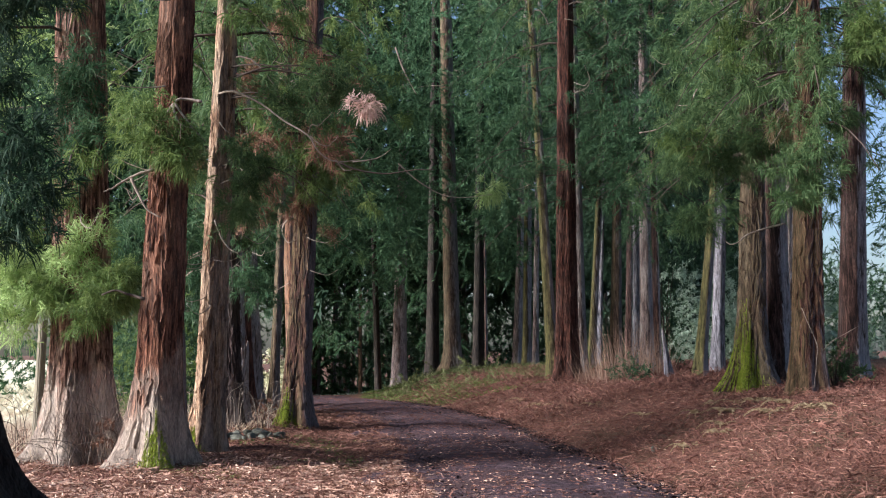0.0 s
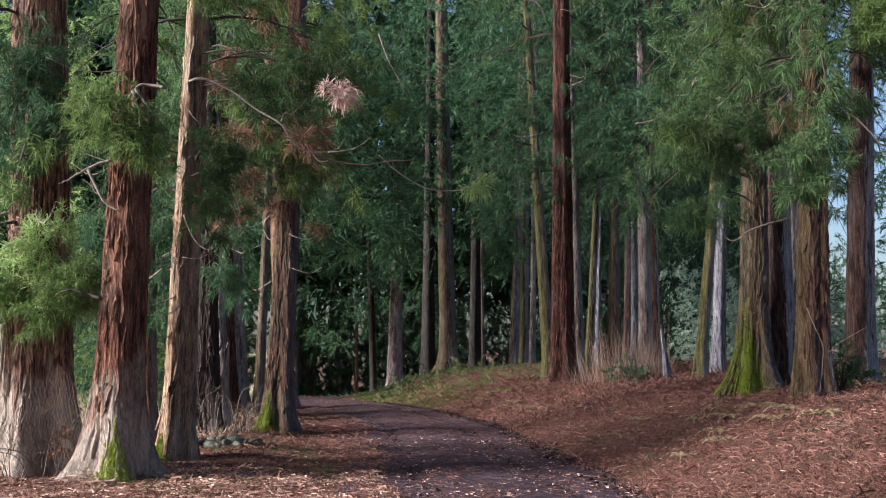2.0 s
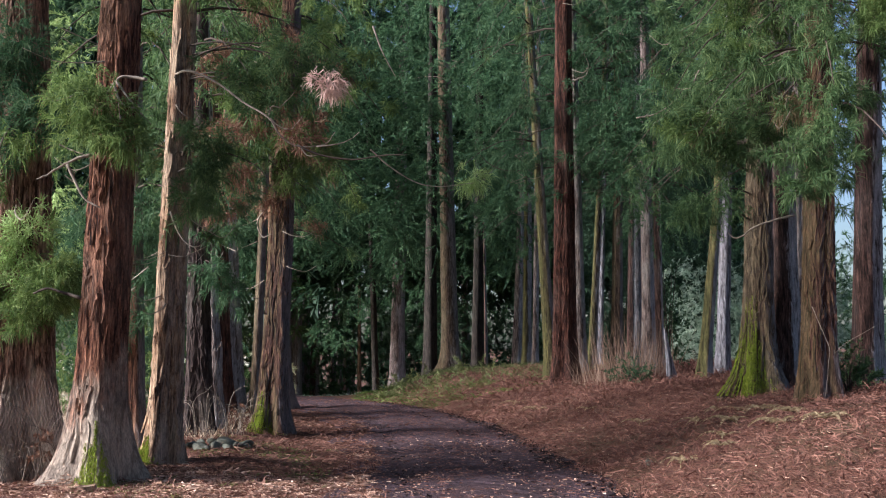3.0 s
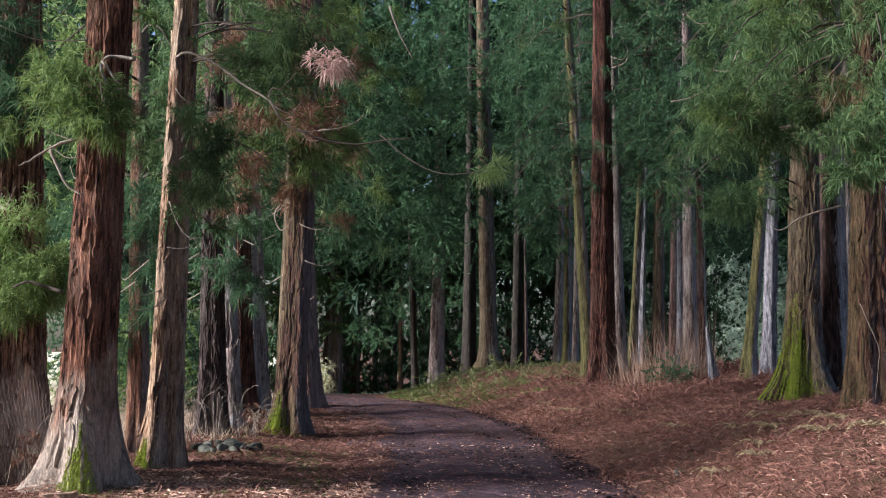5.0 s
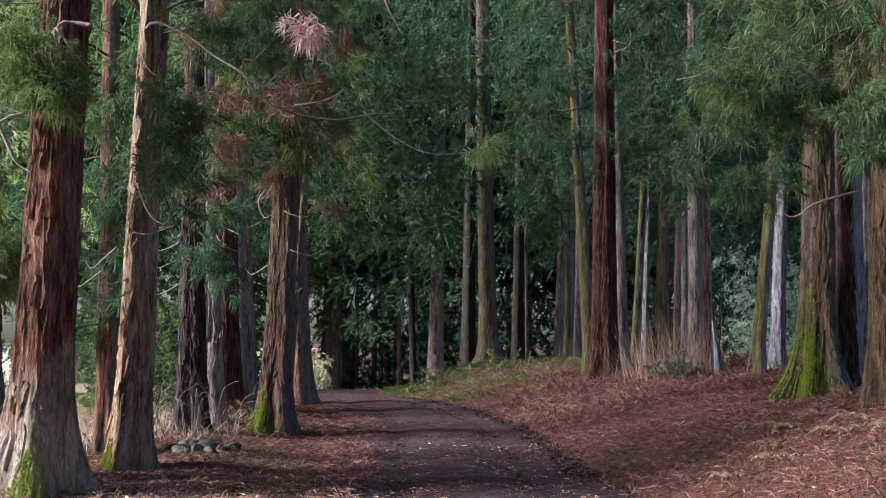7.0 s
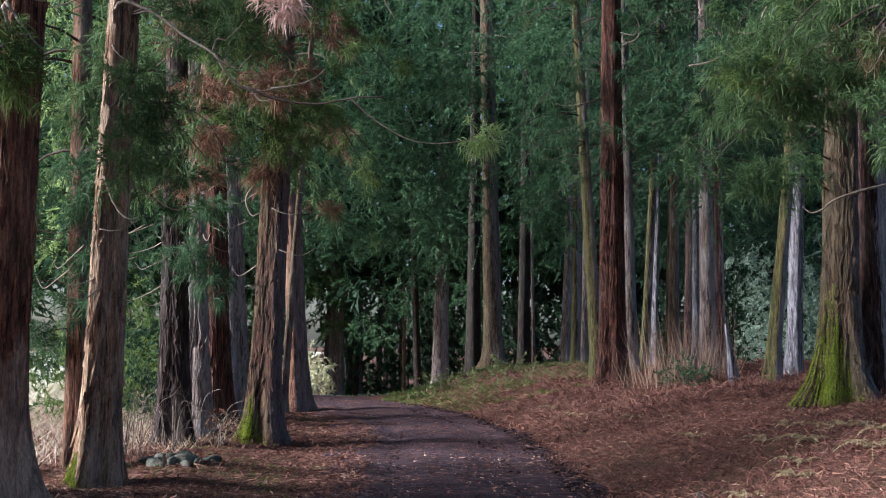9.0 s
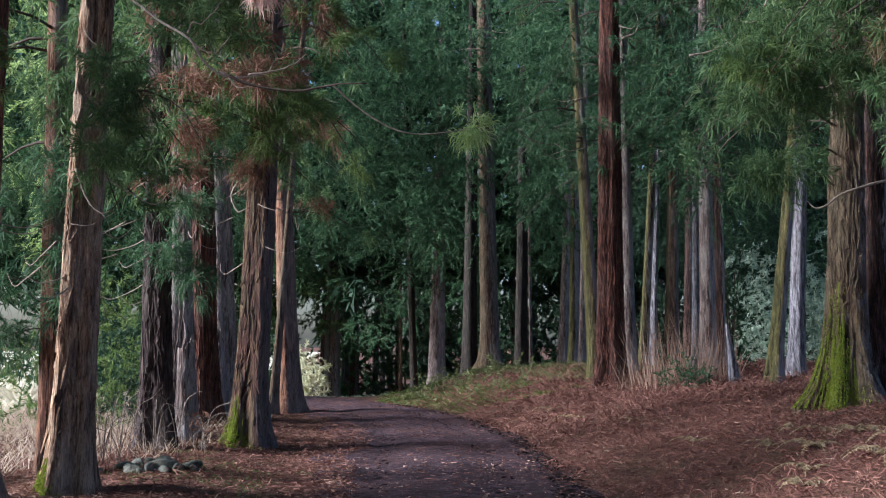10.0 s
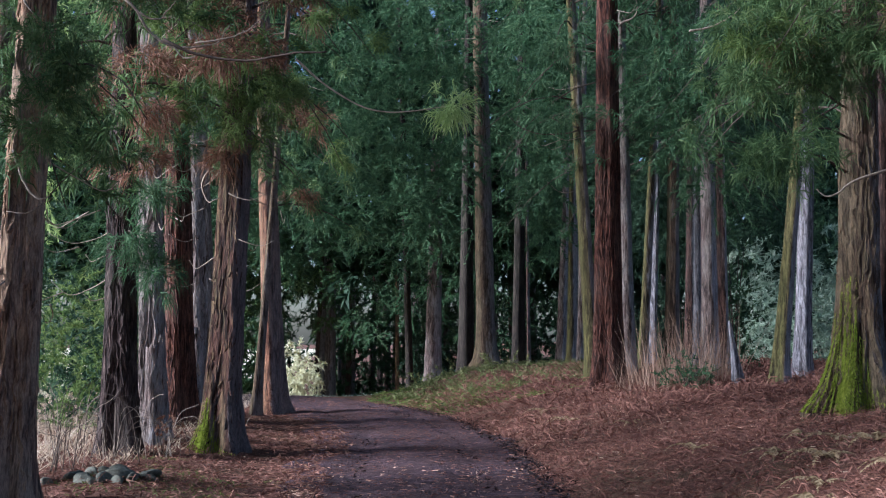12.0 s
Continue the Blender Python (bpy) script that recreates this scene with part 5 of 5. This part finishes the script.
# ---- fence at the field's edge ----
def fence():
    x, y = -5.74, 14.75
    z = at(x, y)
    ob = thing("wire_fence", x, y, z, "weathered wooden post with rusty wire netting beside a trunk", "fence")
    bm = bmesh.new()
    bmesh.ops.create_cone(bm, cap_ends=True, segments=10, radius1=0.075, radius2=0.065, depth=2.05)
    for v in bm.verts:
        v.co.x += 0.02 * (v.co.z + 1)
        if v.co.z > 1:
            v.co.z += 0.6 * v.co.x
    bmesh.ops.translate(bm, verts=bm.verts, vec=(0, 0, 0.75))
    bmesh.ops.bevel(bm, geom=bm.edges[:], offset=0.012, segments=2, affect="EDGES")
    me = bpy.data.meshes.new("post")
    bm.to_mesh(me)
    bm.free()
    me.materials.append(POSTWOOD)
    post = new("post", me)
    post.parent = ob
    # netting sags from the post to the far trunk
    rng = np.random.default_rng(2)
    pieces = []

    def net(u, v):
        bulge = 0.12 * math.sin(u * 3.1) + 0.05 * math.sin(v * 7 + u * 2)
        return (0.98 + u * 1.1, -2.2 - 0.3 * u + bulge, v * 1.22 - 0.03 + 0.14 * math.sin(u * 3.1) * v - 0.25 * (1 - u) * v)
    n = 24
    for i in range(-12, n + 12):
        for sgn in (1, -1):
            pts = []
            for k in range(15):
                v = k / 14
                u = (i / n) + sgn * v * 0.42
                if 0 <= u <= 1 and v <= 0.62 + 0.38 * math.sin(u * 2.2 + 0.4) ** 2:
                    p = net(u + 0.006 * math.sin(k * 2.2 + i), v)
                    pts.append(p)
            if len(pts) > 1:
                pieces.append(tube(pts, [0.0019] * len(pts), 3))
    for v in (0.0,):
        pieces.append(tube([net(u, v) for u in np.linspace(0, 1, 14)], [0.0026] * 14, 4))
    tagged(mesh_object("wire_netting", *joined(pieces), WIRE, ob, "rusty diamond wire netting"), kind="stuff")


fence()


def stone(x, y, size, squash, seed):
    bm = bmesh.new()
    bmesh.ops.create_icosphere(bm, subdivisions=3, radius=size)
    for v in bm.verts:
        k = 1 + 0.7 * noise.noise(v.co / size * 0.9 + Vector((seed * 3.3, 0, 0))) + 0.18 * noise.noise(v.co / size * 3 + Vector((0, seed, 0)))
        v.co = Vector((v.co.x * k * 1.3, v.co.y * k, v.co.z * k * squash))
    me = bpy.data.meshes.new("stone")
    bm.to_mesh(me)
    bm.free()
    me.materials.append(STONE)
    me.polygons.foreach_set("use_smooth", [True] * len(me.polygons))
    ob = new("stone", me)
    ob.location = (x, y, at(x, y) + size * squash * 0.2)
    ob.rotation_euler = (0.1 * seed, 0.2, seed * 1.7)
    return tagged(ob, "rounded grey-green field stone on the verge", "stone", "stones on the verge")


for i, (sx, sy, ss) in enumerate(((-2.68, 15.85, 0.17), (-2.46, 16.08, 0.09), (-2.98, 15.62, 0.11), (-2.82, 15.5, 0.06), (-2.36, 15.9, 0.06), (-3.16, 15.8, 0.08), (-2.6, 15.55, 0.07),
                                 (-3.32, 15.5, 0.06), (-2.86, 15.95, 0.10), (-2.5, 15.72, 0.08), (-3.08, 16.05, 0.07), (-2.74, 15.62, 0.09))):
    stone(sx, sy, ss, 0.62, i + 1)
pale = stone(2.96, 13.3, 0.06, 0.5, 21)
tagged(pale, "small pale stone among the dead bracken", "stone")


def slab(x, y, turn):
    bm = bmesh.new()
    bmesh.ops.create_cube(bm, size=1)
    for v in bm.verts:
        v.co = Vector((v.co.x * 0.34 * (1 + 0.1 * v.co.y), v.co.y * 0.12, v.co.z * 0.05))
    bmesh.ops.subdivide_edges(bm, edges=bm.edges[:], cuts=3)
    for v in bm.verts:
        v.co += Vector((0, 0, 0.012)) * noise.noise(v.co * 14)
    me = bpy.data.meshes.new("bark_slab")
    bm.to_mesh(me)
    bm.free()
    me.materials.append(BARK["pale"])
    ob = new("bark_slab", me)
    ob.location = (x, y, at(x, y) + 0.035)
    ob.rotation_euler = (0.05, -0.06, turn)
    return tagged(ob, "broken slab of pale bark lying on litter", "bark piece")


slab(-3.3, 11.65, 0.25)


def snag(x, y, tall, r):
    """A broken dead stem."""
    ob = thing("dead_snag", x, y, at(x, y), "bleached broken dead stem leaning on the bank", "dead stem")
    v, f, _, _ = trunk_mesh(r, tall, -0.12, 0.4, 77, 18, 14)
    mesh_object("stem", v, f, BARK["white"], ob, smooth=True)


snag(5.80, 24.3, 1.15, 0.085)


def stub(x, y, tall, r):
    """A trunk that broke off at breast height, with a splintered top."""
    rng = np.random.default_rng(61)
    ob = thing("broken_stump", x, y, at(x, y), "grey broken stump standing among the trunks", "stump")
    segs, rings = 28, 20
    z = np.linspace(-0.2, tall, rings)[:, None]
    a = np.linspace(0, 2 * np.pi, segs, endpoint=False)[None, :]
    R = r * (1 + 0.5 * np.exp(-np.maximum(z, 0) / 0.2) + 0.07 * np.cos(5 * a + z) + 0.05 * np.cos(11 * a) + 0.03 * rng.normal(size=(rings, segs)))
    Z = np.broadcast_to(z, R.shape).copy()
    Z[-1] += 0.12 * rng.random(segs) * (1 + np.cos(a[0]))
    v = np.stack([R * np.cos(a), R * np.sin(a), Z], -1).reshape(-1, 3).tolist() + [(0, 0, tall - 0.08)]
    i = np.arange(rings * segs).reshape(rings, segs)
    j = np.roll(i, -1, 1)
    f = np.stack([i[:-1], j[:-1], j[1:], i[1:]], -1).reshape(-1, 4).tolist()
    f += [(int(i[-1, k]), int(j[-1, k]), rings * segs) for k in range(segs)]
    mesh_object("stem", v, f, BARK["grey"], ob)


stub(-3.67, 19.6, 1.4, 0.115)


def fern(x, y, fronds, L, material, label):
    rng = np.random.default_rng(int(x * 71 + y * 13))
    ob = thing("fern", x, y, at(x, y), label, "fern", "withered ferns on the bank")
    for i in range(fronds):
        a = i * 6.283 / fronds + rng.random() * 0.7
        out = np.array((math.cos(a), math.sin(a), 0))
        q = np.linspace(0, 1, 16)
        ln = L * (0.7 + 0.5 * rng.random())
        mid = out * (ln * q)[:, None] + np.array((0, 0, 1)) * (ln * (0.75 * q - 0.85 * q * q))[:, None]
        side = np.array((-out[1], out[0], 0))
        st = np.repeat(mid[2:], 2, 0)
        sg = np.tile([1.0, -1.0], len(mid) - 2)[:, None]
        ds = side * sg + out * 0.45 + np.array((0, 0, -0.15))
        v1, f1 = blades(rng, st, ds, 0.32 * ln * np.repeat(1 - q[2:] * 0.9, 2), 0.022, 0.2)
        v2, f2 = tube(mid, np.linspace(0.005, 0.002, 16), 4)
        mesh_object("frond", *joined([(v1.tolist(), f1), (v2, f2)]), material, ob)


for fx, fy, fn, fl in ((3.25, 12.8, 6, 0.42), (3.7, 12.9, 6, 0.4), (4.2, 14.2, 7, 0.45), (4.55, 14.9, 7, 0.45), (4.0, 15.0, 6, 0.4), (4.8, 13.6, 6, 0.45),
                       (3.9, 13.4, 5, 0.4), (2.5, 22.5, 6, 0.5), (2.2, 24.0, 6, 0.5), (3.3, 20.5, 5, 0.4), (4.5, 15.9, 6, 0.42), (3.6, 17.0, 5, 0.4),
                       (4.45, 13.1, 6, 0.5), (4.85, 12.7, 6, 0.5), (4.7, 14.4, 6, 0.5)):
    fern(fx, fy, fn, fl * 0.8, FERN_DRY, "withered pale yellow fern on the bank")


# ---- tangle of twigs round the fence and the trunk feet ----
def bramble(x, y, size, tall, n, seed, rusty=0):
    rng = np.random.default_rng(seed)
    ob = thing("bramble", x, y, at(x, y), "tangled bare bramble stems by the trunks", "bramble", "brambles on the verge")
    for i in range(n):
        a, q = rng.random() * 6.283, size * rng.random()
        o = np.array((q * math.cos(a), q * math.sin(a), -0.03))
        b = rng.random() * 6.283
        reach, h = rng.uniform(0.25, 0.7), tall * rng.uniform(0.4, 1.0)
        out = np.array((math.cos(b), math.sin(b), 0))
        pts = [o, o + out * reach * 0.3 + np.array((0, 0, h * 0.8)), o + out * reach * 0.8 + np.array((0, 0, h)), o + out * reach * 1.1 + np.array((0, 0, h * rng.uniform(0.8, 1.2)))]
        mesh_object("stem", *tube(spline(pts, 4), np.linspace(0.005, 0.002, 13), 4), DEADWOOD if i % 3 == 0 else DARKWOOD, ob, smooth=True)
    if rusty:
        p = cloud(rng, 0, 0, 0.25, (size * 0.4, size * 0.4, tall * 0.5), rusty)
        v, f = sprays(rng, p, rng.normal(size=p.shape), 0.1, 12, 0.06, 0.03, 0.3, 1.0)
        tagged(mesh_object("rusty_leaf_clump", v, f, DEAD_LEAF, ob), kind="stuff")


bramble(-4.05, 12.6, 0.3, 0.9, 22, 401, 18)
bramble(-4.4, 12.3, 0.4, 0.5, 16, 402)
bramble(-5.5, 13.9, 0.5, 0.9, 16, 403)
bramble(-3.3, 17.2, 0.5, 0.9, 22, 404)
bramble(-3.75, 16.6, 0.5, 1.0, 22, 405)
bramble(-3.0, 18.2, 0.4, 0.7, 16, 406, 12)
bramble(-4.5, 18.5, 0.6, 1.1, 20, 407)
bramble(-3.3, 21.5, 0.5, 0.8, 14, 408)
bramble(5.0, 24.6, 0.6, 1.0, 14, 410)
